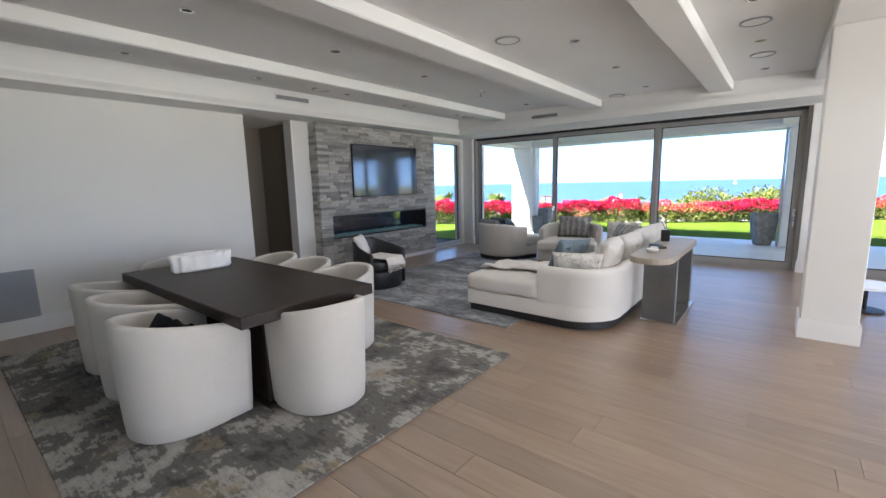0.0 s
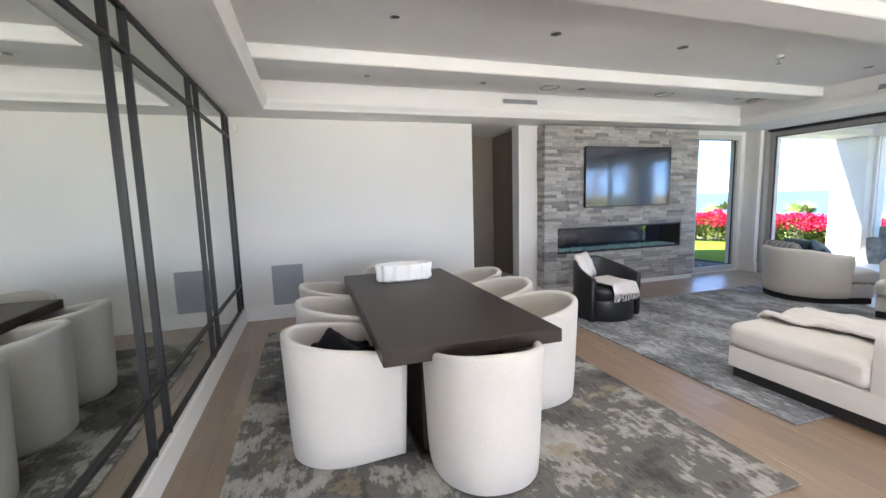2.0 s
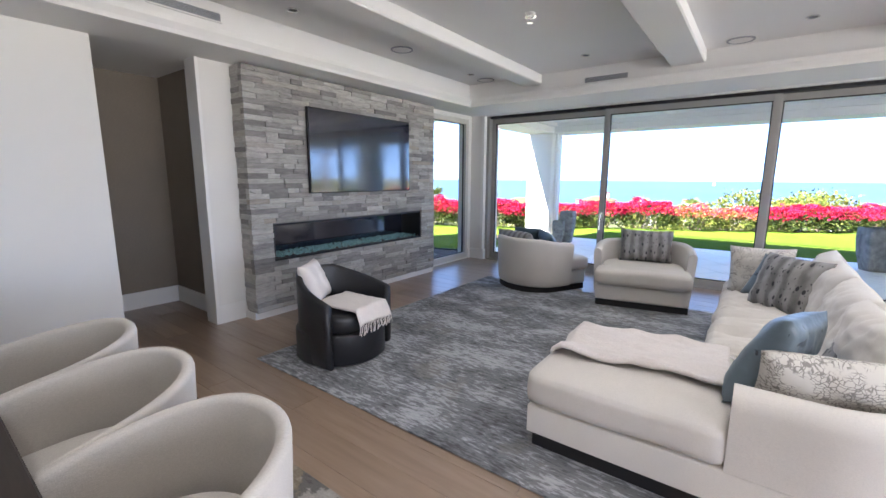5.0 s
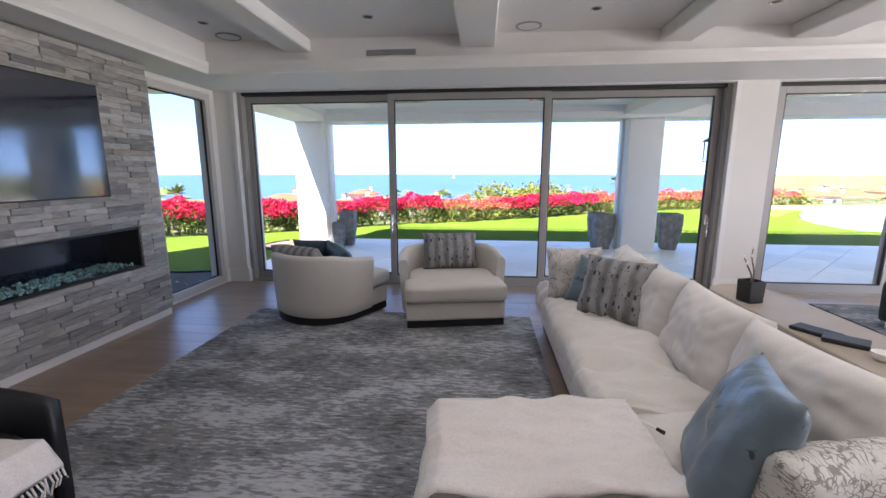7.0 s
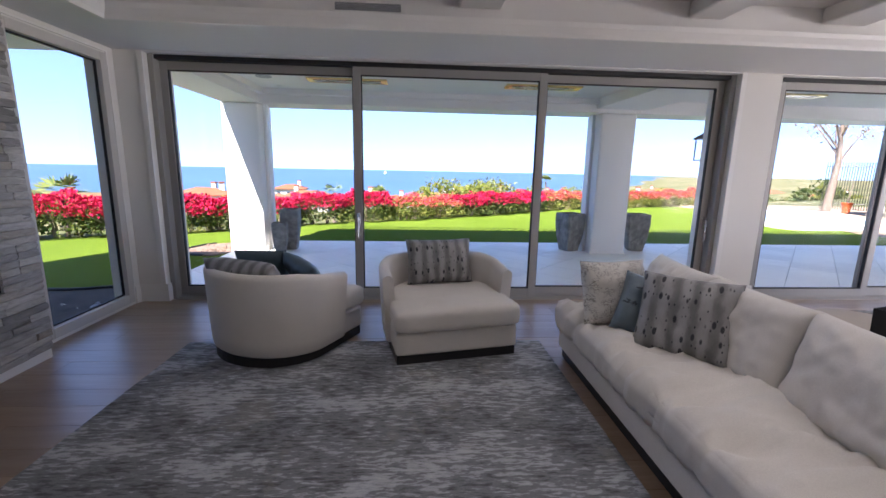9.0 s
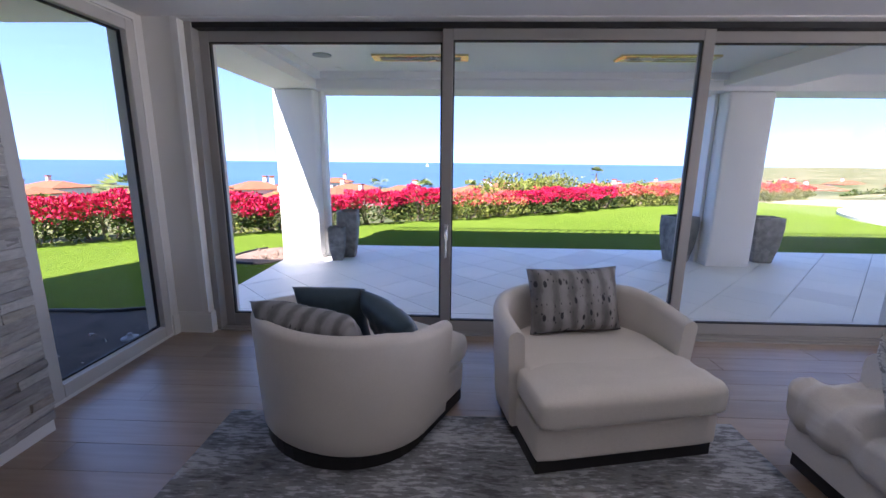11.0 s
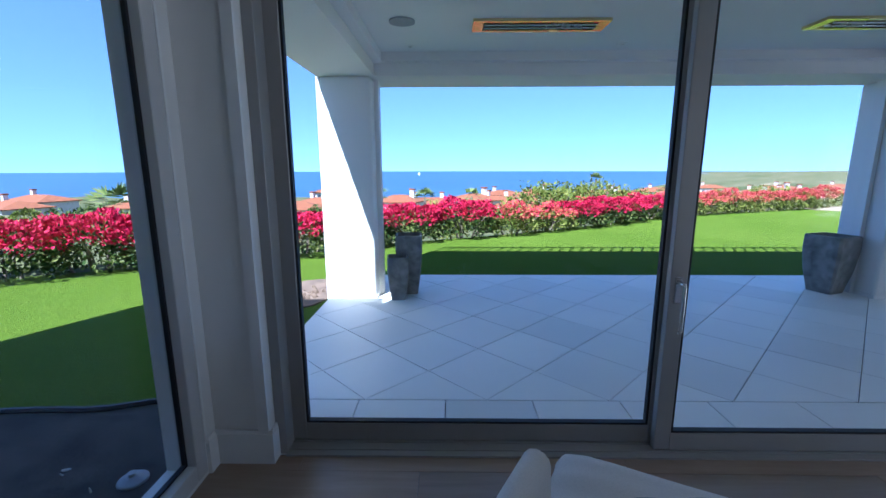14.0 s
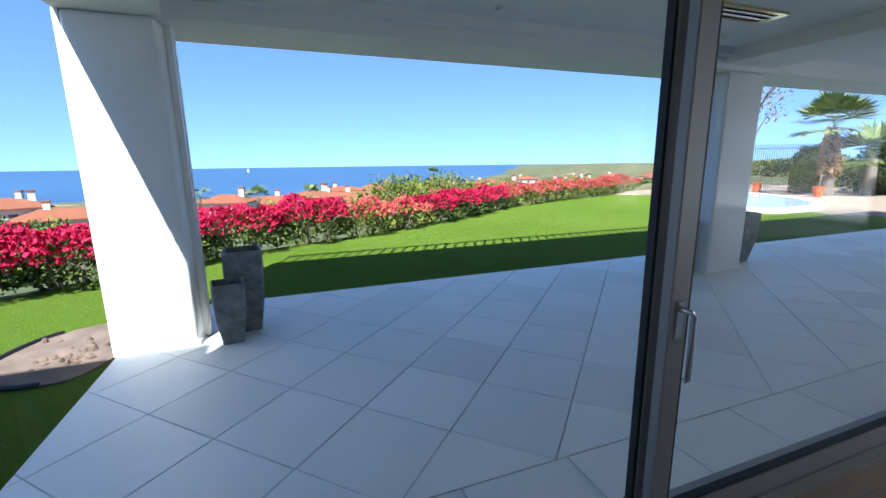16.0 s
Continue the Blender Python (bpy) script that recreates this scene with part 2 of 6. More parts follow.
def earth_material(name):
    n = Nodes(name)
    p = n.coords(world_space=True)
    a, b = n.noise(0.012, p, 8, 0.65), n.noise(0.18, p, 6, 0.7)
    c = n.ramp(a, [(0.35, (0.07, 0.085, 0.03)), (0.5, (0.15, 0.14, 0.07)), (0.65, (0.26, 0.21, 0.13))])
    c = n.mix(c, (0.035, 0.055, 0.02), n.ramp(b, [(0.5, (0, 0, 0)), (0.62, grey(0.85))]))
    c = n.mix(c, (0.05, 0.065, 0.025), n.ramp(n.noise(0.035, p, 8, 0.75), [(0.47, (0, 0, 0)), (0.56, grey(0.9))]))
    c = n.mix(c, (0.30, 0.24, 0.17), n.ramp(n.noise(0.02, p, 7, 0.7, 1.0), [(0.60, (0, 0, 0)), (0.64, grey(0.7))]))
    n.bump(b, 0.6, 0.3)
    return n.done(c, 0.95, 0, 0.1)


def tile_material(name):
    n = Nodes(name)
    p = n.coords(world_space=True)
    r = n.add("ObjectInfo").outputs["Random"]
    a = n.noise(1.6, p, 7, 0.65)
    c = n.ramp(a, [(0.3, (0.81, 0.80, 0.735)), (0.7, (0.87, 0.86, 0.795))])
    c = n.mix(c, n.ramp(r, [(0, grey(0.9)), (1, grey(1.05))]), 1.0, "MULTIPLY")
    n.bump(n.noise(90, p, 4), 0.15, 0.004)
    return n.done(c, n.ramp(a, [(0.3, grey(0.42)), (0.7, grey(0.52))]), 0, 0.45)


def dark_wood(name):
    n = Nodes(name)
    g = n.noise(3, n.coords((1.5, 22, 6)), 8, 0.65, 0.5)
    c = n.ramp(g, [(0.3, (0.016, 0.011, 0.008)), (0.7, (0.036, 0.024, 0.018))])
    n.bump(g, 0.12, 0.003)
    return n.done(c, 0.46, 0, 0.3)


def sea_material(name):
    n = Nodes(name)
    p = n.coords(world_space=True)
    a = n.noise(0.004, p, 6)
    c = n.ramp(a, [(0.35, (0.03, 0.075, 0.15)), (0.7, (0.045, 0.10, 0.19))])
    n.bump(n.noise(0.25, p, 6), 0.5, 0.4)
    return n.done(c, 0.45, 0, 0.25)


M_WALL = plain("warm_white_paint", (0.76, 0.74, 0.70), 0.75, vary=0.015, scale=1.2, bump=0.05, fine=220)
M_CEIL = plain("ceiling_paint", (0.78, 0.765, 0.74), 0.85, vary=0.015, scale=1.0, bump=0.03, fine=220)
M_TAUPE = fabric("taupe_grasscloth", (0.25, 0.21, 0.168), weave=160, bump=0.3, sheen=0.0)
M_TRIM = plain("trim_paint", (0.80, 0.785, 0.755), 0.45, vary=0.015, scale=2, bump=0.02)
M_STUCCO = plain("white_stucco", (0.78, 0.77, 0.745), 0.9, vary=0.03, scale=1.5, bump=0.25, fine=160)
M_FLOOR = wood_floor("oak_planks")
M_STONE = stone_strips("split_stone")
M_GROUT = plain("grey_mortar", (0.2, 0.195, 0.185), 0.95)
M_SASH = plain("pale_window_enamel", (0.56, 0.54, 0.51), 0.5, 0.0, vary=0.03, bump=0.02)
M_FRAME = plain("taupe_aluminium", (0.34, 0.325, 0.305), 0.5, 0.25, vary=0.03, bump=0.02)
M_SEAL = plain("black_rubber", (0.012, 0.012, 0.013), 0.6)
M_BLACK = plain("black_steel", (0.016, 0.015, 0.015), 0.45, 0.4)
M_CHROME = plain("satin_nickel", (0.62, 0.61, 0.59), 0.25, 1.0, vary=0.03, bump=0)
M_GLASS = glass_pane("window_glass")
M_MIRROR = mirror_material("grey_mirror")
M_TILE = tile_material("limestone_tile")
M_JOINT = plain("tile_joint", (0.09, 0.085, 0.08), 0.95)
M_GRASS = grass_material("lawn_grass")
M_EARTH = earth_material("scrub_hillside")
M_SOIL = plain("bare_soil", (0.05, 0.044, 0.038), 0.97, vary=0.55, scale=4, bump=0.8, fine=30)
M_DRYSOIL = plain("dry_brown_soil", (0.15, 0.105, 0.075), 0.97, vary=0.35, scale=4, bump=0.8, fine=30)
M_SEA = sea_material("sea_water")
M_LINEN = fabric("ivory_linen", (0.62, 0.585, 0.54))
M_CHAIR = fabric("oatmeal_boucle", (0.54, 0.505, 0.46), bump=0.4, weave=300)
M_PLINTH = plain("ebony_plinth", (0.012, 0.011, 0.012), 0.5)
M_LEATHER = plain("black_leather", (0.014, 0.014, 0.016), 0.42, vary=0.2, bump=0.25, fine=90)
M_TABLE = dark_wood("espresso_oak")
M_RUG1 = rug_material("abstract_rug_taupe", (0.41, 0.39, 0.355), (0.14, 0.132, 0.122), (0.062, 0.058, 0.055), (0.29, 0.235, 0.155), 1.7, 0.0)
M_RUG2 = rug_material("abstract_rug_blue", (0.42, 0.43, 0.45), (0.19, 0.195, 0.205), (0.085, 0.086, 0.09), (0.24, 0.225, 0.20), 1.5, 1.0)
M_WHITE = plain("white_ceramic", (0.82, 0.80, 0.77), 0.35, vary=0.03)
M_POT = plain("grey_cast_stone", (0.20, 0.198, 0.185), 0.8, vary=0.5, scale=9, bump=0.3, fine=40)
M_SCREEN = plain("dark_screen", (0.006, 0.008, 0.022), 0.08, vary=0.02, bump=0, spec=1.0)
M_SCREEN.node_tree.nodes["Principled BSDF"].inputs["IOR"].default_value = 1.8
M_DARK = plain("firebox_black", (0.012, 0.012, 0.013), 0.5)
M_SLATE = satin_print("slate_blue_print_satin", (0.125, 0.165, 0.195), (0.016, 0.024, 0.036))
M_TEAL = fabric("slate_blue_satin", (0.055, 0.085, 0.108), bump=0.1, rough=0.38, sheen=0.05)
M_PRINT = pattern_fabric("spotted_print", (0.31, 0.305, 0.30), (0.014, 0.016, 0.024), (0.185, 0.18, 0.177))
M_CREAM = crackle_fabric("cream_bark_print", (0.60, 0.575, 0.53), (0.20, 0.185, 0.17))
M_THROW = fabric("pale_mohair", (0.70, 0.65, 0.62), bump=0.6, weave=200)
M_CONSOLE = plain("pale_brown_oak", (0.35, 0.295, 0.235), 0.45, vary=0.12, scale=5, bump=0.1)
M_GREEN = fabric("dark_green_velvet", (0.03, 0.045, 0.042), bump=0.1, rough=0.7)
M_LEAF = leaf_material("hedge_leaf", [(0.014, 0.034, 0.007), (0.035, 0.065, 0.012), (0.075, 0.10, 0.02), (0.13, 0.14, 0.035)])
M_BLOOM = leaf_material("magenta_bract", [(0.28, 0.004, 0.026), (0.43, 0.008, 0.055), (0.52, 0.018, 0.08), (0.40, 0.012, 0.03)], 0.6)
M_PEACH = leaf_material("faded_bract", [(0.45, 0.02, 0.055), (0.48, 0.09, 0.07), (0.42, 0.015, 0.06), (0.30, 0.20, 0.05)], 0.6)
M_OLIVE = leaf_material("light_shrub_leaf", [(0.06, 0.09, 0.012), (0.13, 0.16, 0.025), (0.22, 0.22, 0.05)])
M_DRYLEAF = leaf_material("dry_brown_leaf", [(0.16, 0.12, 0.085), (0.24, 0.19, 0.14), (0.13, 0.12, 0.06)])
M_SAND = plain("sandy_soil", (0.24, 0.18, 0.12), 0.97, vary=0.35, scale=1.2, bump=0.8, fine=20)
M_BARK = plain("grey_bark", (0.16, 0.125, 0.095), 0.9, vary=0.3, scale=12, bump=0.6, fine=40)
M_ROOF = plain("terracotta_tile", (0.20, 0.066, 0.028), 0.95, vary=0.25, scale=1.5, bump=0.4, fine=12)
M_HOUSE = plain("pale_render", (0.55, 0.52, 0.48), 0.9, vary=0.06)
M_TEALGLASS = plain("crushed_teal_glass", (0.25, 0.45, 0.45), 0.12, vary=0.3, scale=30, bump=0)
M_GRILLE = plain("grey_grille", (0.33, 0.34, 0.36), 0.7, vary=0.05)
M_PALMLEAF = leaf_material("palm_leaf", [(0.06, 0.10, 0.02), (0.13, 0.17, 0.04), (0.22, 0.24, 0.08)])
M_THATCH = plain("dry_palm_skirt", (0.34, 0.22, 0.11), 0.95, vary=0.4, scale=8, bump=0.6, fine=30)
M_ORANGE = plain("orange_glaze", (0.62, 0.11, 0.02), 0.35, vary=0.1)
M_POOL = plain("pool_plaster", (0.62, 0.60, 0.56), 0.6, vary=0.06)
M_POOLWATER = plain("pool_water", (0.35, 0.45, 0.46), 0.08, vary=0.05, bump=0.1, fine=6)
M_WINDOWDARK = plain("dark_window", (0.05, 0.06, 0.07), 0.2)
M_HEATER = plain("brass_reflector", (0.75, 0.60, 0.30), 0.25, 1.0, vary=0.08, bump=0)


# ---- building blocks ----
def bx(bm, x0, x1, y0, y1, z0, z1, bevel=0.0, seg=1):
    r = bmesh.ops.create_cube(bm, size=1, matrix=Matrix.Translation(((x0 + x1) / 2, (y0 + y1) / 2, (z0 + z1) / 2)) @ Matrix.Diagonal((x1 - x0, y1 - y0, z1 - z0, 1)))
    if bevel:
        es = list({e for v in r["verts"] for e in v.link_edges})
        bmesh.ops.bevel(bm, geom=es, offset=bevel, segments=seg, profile=0.5, affect="EDGES")
    return bm


def box(*a, **k):
    return bx(bmesh.new(), *a, **k)


def cyl(bm, x, y, z0, z1, r0, r1=None, seg=20):
    bmesh.ops.create_cone(bm, cap_ends=True, segments=seg, radius1=r0, radius2=r0 if r1 is None else r1, depth=z1 - z0,
                          matrix=Matrix.Translation((x, y, (z0 + z1) / 2)))
    return bm


def data_of(name, bm, material, smooth=False):
    me = bpy.data.meshes.new(name)
    bmesh.ops.recalc_face_normals(bm, faces=bm.faces[:])
    bm.to_mesh(me)
    bm.free()
    me.materials.append(material)
    if smooth:
        me.shade_smooth()
        if smooth != "all":
            me.set_sharp_from_angle(angle=radians(50))
    return me


def part(name, bm, material, parent=None, label="", smooth=False, at=None):
    ob = new(name, data_of(name, bm, material, smooth))
    if parent is not None:
        ob.parent = parent
    if at is not None:
        ob.matrix_basis = at
    return tagged(ob, label)


def thing(name, label, category, group="", at=None, kind=""):
    ob = new(name)
    ob.empty_display_size = 0.1
    if at is not None:
        ob.matrix_basis = at
    return tagged(ob, label, category, group, kind)


def setting(name, bm, material, label, category, smooth=False):
    return tagged(part(name, bm, material, None, label, smooth), label, category, "", "structure")


def piece(name, me, parent, m):
    ob = new(name, me)
    ob.parent = parent
    ob.matrix_basis = m
    return ob


def loft(rings, close_u=True, cap=True):
    """A skin over rings of points, each ring with as many points."""
    bm = bmesh.new()
    vs = [[bm.verts.new(p) for p in ring] for ring in rings]
    for a, b in zip(vs, vs[1:]):
        n = len(a)
        for i in range(n if close_u else n - 1):
            j = (i + 1) % n
            bm.faces.new((a[i], a[j], b[j], b[i]))
    if cap:
        bm.faces.new(vs[0][::-1])
        bm.faces.new(vs[-1])
    return bm


def tube(points, radius, seg=8):
    rings = []
    pts = [Vector(p) for p in points]
    for i, p in enumerate(pts):
        d = (pts[min(i + 1, len(pts) - 1)] - pts[max(i - 1, 0)]).normalized()
        side = d.cross(Vector((0, 0, 1)) if abs(d.z) < 0.9 else Vector((1, 0, 0))).normalized()
        up = side.cross(d)
        r = radius[i] if isinstance(radius, (list, tuple)) else radius
        rings.append([p + r * (math.cos(a) * side + math.sin(a) * up) for a in (2 * math.pi * k / seg for k in range(seg))])
    return loft(rings)


def soft_box(w, d, h, r, z0=0.0, puff=0.0, wrinkle=0.0, seed=0, cuts=10):
    """An upholstered block w x d x h with rounded edges, a crowned top and slight creases."""
    bm = bmesh.new()
    bmesh.ops.create_cube(bm, size=1, matrix=Matrix.Diagonal((w, d, h, 1)))
    bmesh.ops.subdivide_edges(bm, edges=bm.edges[:], cuts=cuts, use_grid_fill=True)
    for v in bm.verts:
        c = Vector((max(-w / 2 + r, min(w / 2 - r, v.co.x)), max(-d / 2 + r, min(d / 2 - r, v.co.y)), max(-h / 2 + r, min(h / 2 - r, v.co.z))))
        o = v.co - c
        if o.length > 1e-6:
            v.co = c + o.normalized() * min(r, max(abs(o.x), abs(o.y), abs(o.z)))
        u, k = 2 * v.co.x / w, 2 * v.co.y / d
        if v.co.z > 0:
            v.co.z += puff * (1 - u * u) * (1 - k * k)
        s = 2 * v.co.z / h
        v.co.x += 0.35 * puff * (1 - k * k) * (1 - min(1, s * s)) * (1 if u > 0 else -1) * abs(u) ** 3
        v.co.y += 0.35 * puff * (1 - u * u) * (1 - min(1, s * s)) * (1 if k > 0 else -1) * abs(k) ** 3
        if wrinkle:
            q = 0.7 - 2 * abs(noise.noise(Vector((v.co.x * 2.2 + seed, v.co.y * 15 + 1.5 * v.co.x, v.co.z * 3)))) + 0.6 * noise.noise(Vector((v.co.x * 4 + 2 * v.co.y, v.co.y * 4 + seed, 0)))
            v.co += v.normal * wrinkle * q if v.normal.length else Vector()
            v.co.z += wrinkle * q * (0.9 if v.co.z > 0 else 0)
        v.co.z += z0 + h / 2
    return bm


def pillow(w, h, t, seed=0, n=14, crease=0.0):
    """A throw cushion in the x-z plane, its corners drawn out and its faces creased."""
    bm = bmesh.new()
    grid = {}
    for side in (1, -1):
        for i in range(n + 1):
            for j in range(n + 1):
                u, v = 2 * i / n - 1, 2 * j / n - 1
                edge = i in (0, n) or j in (0, n)
                if edge and side < 0:
                    grid[side, i, j] = grid[1, i, j]
                    continue
                k = max(0.0, (1 - u ** 4) * (1 - v ** 4)) ** 0.55
                x = w / 2 * u * (1 - 0.06 * (1 - abs(v) ** 2))
                z = h / 2 * v * (1 - 0.06 * (1 - abs(u) ** 2))
                q = noise.noise(Vector((u * 1.7 + seed, v * 1.7, side * 3.0))) * 0.22 + noise.noise(Vector((u * 4 + seed, v * 4, side))) * 0.08
                q += crease * (0.35 - abs(noise.noise(Vector((u * 6 + seed, v * 2.2 + 1.5 * u, side))))) * (0.4 + 0.6 * abs(v))
                grid[side, i, j] = bm.verts.new((x, side * t / 2 * k * (1 + q), z + h / 2))
    for side in (1, -1):
        for i in range(n):
            for j in range(n):
                f = [grid[side, a, b] for a, b in ((i, j), (i + 1, j), (i + 1, j + 1), (i, j + 1))]
                bm.faces.new(f if side < 0 else f[::-1])
    return bm


def shell(w, d, straight, thick, z0, top, taper=0.0, seat=0.4, n=40, pinch=0.0, power=2.0):
    """The curved wrap-round back of a barrel chair, open to +y. top(s): its height along the wrap, s from 0 to 1."""
    rings = []
    arc = math.pi * (w / 2 + (d - straight)) / 2
    length = arc + 2 * straight
    for i in range(n + 1):
        s = i / n
        q = s * length
        if q < straight:
            c, nrm = (-w / 2, d / 2 - q), (-1, 0)
        elif q > length - straight:
            c, nrm = (w / 2, d / 2 - (length - q)), (1, 0)
        else:
            a = math.pi + math.pi * (q - straight) / arc
            ca, sa = math.cos(a), math.sin(a)
            k = 2 / power
            c = (w / 2 * math.copysign(abs(ca) ** k, ca), d / 2 - straight + (d - straight) * math.copysign(abs(sa) ** k, sa))
            nx, ny = ca / (w / 2), sa / (d - straight)
            l = math.hypot(nx, ny)
            nrm = (nx / l, ny / l)
        z1 = top(s)
        prof = []
        out = lambda off, z: (c[0] * (1 - taper * (z1 - z)) - nrm[0] * off, c[1] * (1 - taper * (z1 - z)) - nrm[1] * off, z)
        prof.append(out(0.02, z0))
        prof.append(out(0.004, z0 + 0.015))
        for k in range(1, 6):
            prof.append(out(0, z0 + 0.015 + (z1 - 0.05 - z0) * k / 6))
        for k in range(7):
            a = math.pi * k / 6
            prof.append(out(thick / 2 - thick / 2 * math.cos(a), z1 - thick / 2 + thick / 2 * math.sin(a)))
        for k in range(1, 4):
            prof.append(out(thick, z1 - 0.05 - (z1 - 0.05 - seat) * k / 3))
        prof.append(out(thick, z0))
        rings.append(prof)
    return loft(rings)


def tub_seat(w, d, straight, z0, z1, bevel=0.035):
    """A seat block that fills a barrel back: round behind, straight in front (+y)."""
    pts = [(-w / 2, d / 2)] + [(w / 2 * math.cos(a), d / 2 - straight + (d - straight) * math.sin(a)) for a in (math.pi + math.pi * i / 20 for i in range(21))] + [(w / 2, d / 2)]
    bm = bmesh.new()
    f = bm.faces.new([bm.verts.new((x, y, z0)) for x, y in pts])
    r = bmesh.ops.extrude_face_region(bm, geom=[f])
    bmesh.ops.translate(bm, verts=[g for g in r["geom"] if isinstance(g, bmesh.types.BMVert)], vec=(0, 0, z1 - z0))
    bmesh.ops.bevel(bm, geom=[e for e in bm.edges if all(v.co.z > z1 - 1e-5 for v in e.verts)], offset=bevel, segments=3, profile=0.5, affect="EDGES")
    return bm


# ---- the house: walls, ceiling, openings ----
XW, YN, YS, XE, YB = -6.24, 8.55, -0.16, 6.6, -3.2      # inner faces: west, north, mirror wall, east, back
SOFFIT, CEIL, BEAM = 2.59, 2.91, 2.78
RX, RY = -5.68, 7.63          # edges of the raised ceiling

bm = bmesh.new()
bx(bm, XW - 0.2, XW, YS - 0.2, 3.07, -0.15, 3.1)
bx(bm, XW - 0.2, XW, 3.86, 4.39, -0.15, 3.1)
bx(bm, XW - 0.2, XW, 6.84, 7.34, -0.15, 3.1)
bx(bm, XW - 0.2, XW, 4.39, 6.84, 1.0, 3.1)
bx(bm, XW - 0.2, XW, 4.39, 6.84, -0.15, 0.6)
bx(bm, XW - 0.2, XW, 7.34, 8.44, 2.52, 3.1)
bx(bm, XW - 0.2, XW, 7.34, 8.44, -0.15, 0.03)
bx(bm, XW - 0.2, XW, 8.44, YN + 0.5, -0.15, 3.1)
setting("wall_west", bm, M_WALL, "warm white painted plaster wall beside the dining table", "wall")
for nm, a in (("wall_niche_back", (-7.7, -7.5, 1.9, 4.18)), ("wall_niche_north", (-7.5, XW - 0.2, 3.98, 4.18)), ("wall_niche_south", (-7.5, XW - 0.2, 1.9, 2.1))):
    setting(nm, box(*a, -0.15, 3.1), M_TAUPE, "taupe grasscloth wall of the passage beside the fireplace", "wall")
setting("trim", box(XW - 0.2, XW + 0.014, 3.83, 3.86, 0, SOFFIT), M_TRIM, "white casing at the edge of the passage", "casing")

bm = bmesh.new()
bx(bm, XW, -5.95, YN, YN + 0.5, -0.15, 3.1)
bx(bm, 0.30, 0.78, YN, YN + 0.5, -0.15, 3.1)
bx(bm, 4.86, XE, YN, YN + 0.5, -0.15, 3.1)
bx(bm, -5.95, 0.30, YN, YN + 0.5, 2.575, 3.1)
bx(bm, 0.78, 4.86, YN, YN + 0.5, 2.575, 3.1)
setting("wall_north", bm, M_WALL, "painted wall round the wide sliding glass doors", "wall")

bm = bmesh.new()
bx(bm, XW, -1.28, YS - 0.2, YS, -0.15, 3.1)
setting("wall_south", bm, M_WALL, "painted wall behind the mirrored panels", "wall")
bm = bmesh.new()
bx(bm, -1.5, -1.3, YB, YS - 0.2, -0.15, 3.1)
bx(bm, -1.5, XE, YB - 0.2, YB, -0.15, 3.1)
setting("wall_back", bm, M_WALL, "plain painted wall of the entrance side", "wall")
bm = bmesh.new()
for a in ((YB - 0.2, -2.8), (0.6, 0.9), (4.5, 4.8), (8.3, YN + 0.3)):
    bx(bm, XE, XE + 0.2, a[0], a[1], -0.15, 3.1)
for a in ((-2.8, 0.6), (0.9, 4.5), (4.8, 8.3)):
    bx(bm, XE, XE + 0.2, a[0], a[1], 2.55, 3.1)
    bx(bm, XE, XE + 0.2, a[0], a[1], -0.15, 0.02)
setting("wall_east", bm, M_WALL, "plain painted wall at the far side of the room", "wall")

bm = bmesh.new()
bx(bm, -7.7, XE + 0.2, YB - 0.2, YN + 0.3, CEIL, 3.25)
bx(bm, -7.5, RX, YS - 0.2, 8.7, SOFFIT, CEIL)
bx(bm, RX, XE, RY, 8.7, SOFFIT, CEIL)
bx(bm, RX, XE, YB, 0.28, SOFFIT, CEIL)
for x0, x1 in ((-4.77, -4.49), (-2.90, -2.55), (-0.95, -0.65), (0.24, 0.64), (1.55, 1.85), (3.4, 3.7), (5.2, 5.5)):
    bx(bm, x0, x1, 0.28, RY, BEAM, CEIL, 0.012)
setting("ceiling", bm, M_CEIL, "white coffered ceiling with painted beams and dropped border", "ceiling")


def crown(p, q, inward):
    """A moulding along the border of the raised ceiling."""
    prof = [(0, 0), (0.035, 0.0), (0.045, 0.03), (0.075, 0.075), (0.085, 0.11), (0, 0.11)]
    return loft([[(e[0] + inward[0] * a, e[1] + inward[1] * a, SOFFIT - 0.012 + b) for a, b in prof] for e in (p, q)])


for p, q, d in (((RX, 0.28), (RX, RY), (1, 0)), ((RX, RY), (XE, RY), (0, -1)), ((RX, 0.28), (XE, 0.28), (0, 1))):
    setting("trim", crown(p, q, d), M_TRIM, "white crown moulding round the raised ceiling", "moulding")


def baseboard(x0, x1, y0, y1):
    bm = bx(bmesh.new(), x0, x1, y0, y1, 0, 0.17)
    g = 0.004
    bx(bm, x0 + g * (x1 - x0 < 0.1), x1 - g * (x1 - x0 < 0.1), y0 + g * (y1 - y0 < 0.1), y1 - g * (y1 - y0 < 0.1), 0.1701, 0.19)
    return setting("baseboard", bm, M_TRIM, "tall white painted baseboard", "baseboard")


for a in ((XW, XW + 0.018, YS + 0.045, 3.07), (XW, XW + 0.018, 3.86, 4.13), (-7.5, -7.482, 2.1, 3.98), (-7.482, XW - 0.2, 3.962, 3.98),
          (XW + 0.0, -5.932, YN - 0.018, YN), (-5.95, -5.932, YN, YN + 0.1), (0.282, 0.798, YN - 0.018, YN),
          (XW, -1.278, YS, YS + 0.04), (XW, XW + 0.018, 8.46, YN - 0.018), (4.842, XE, YN - 0.018, YN)):
    baseboard(*a)

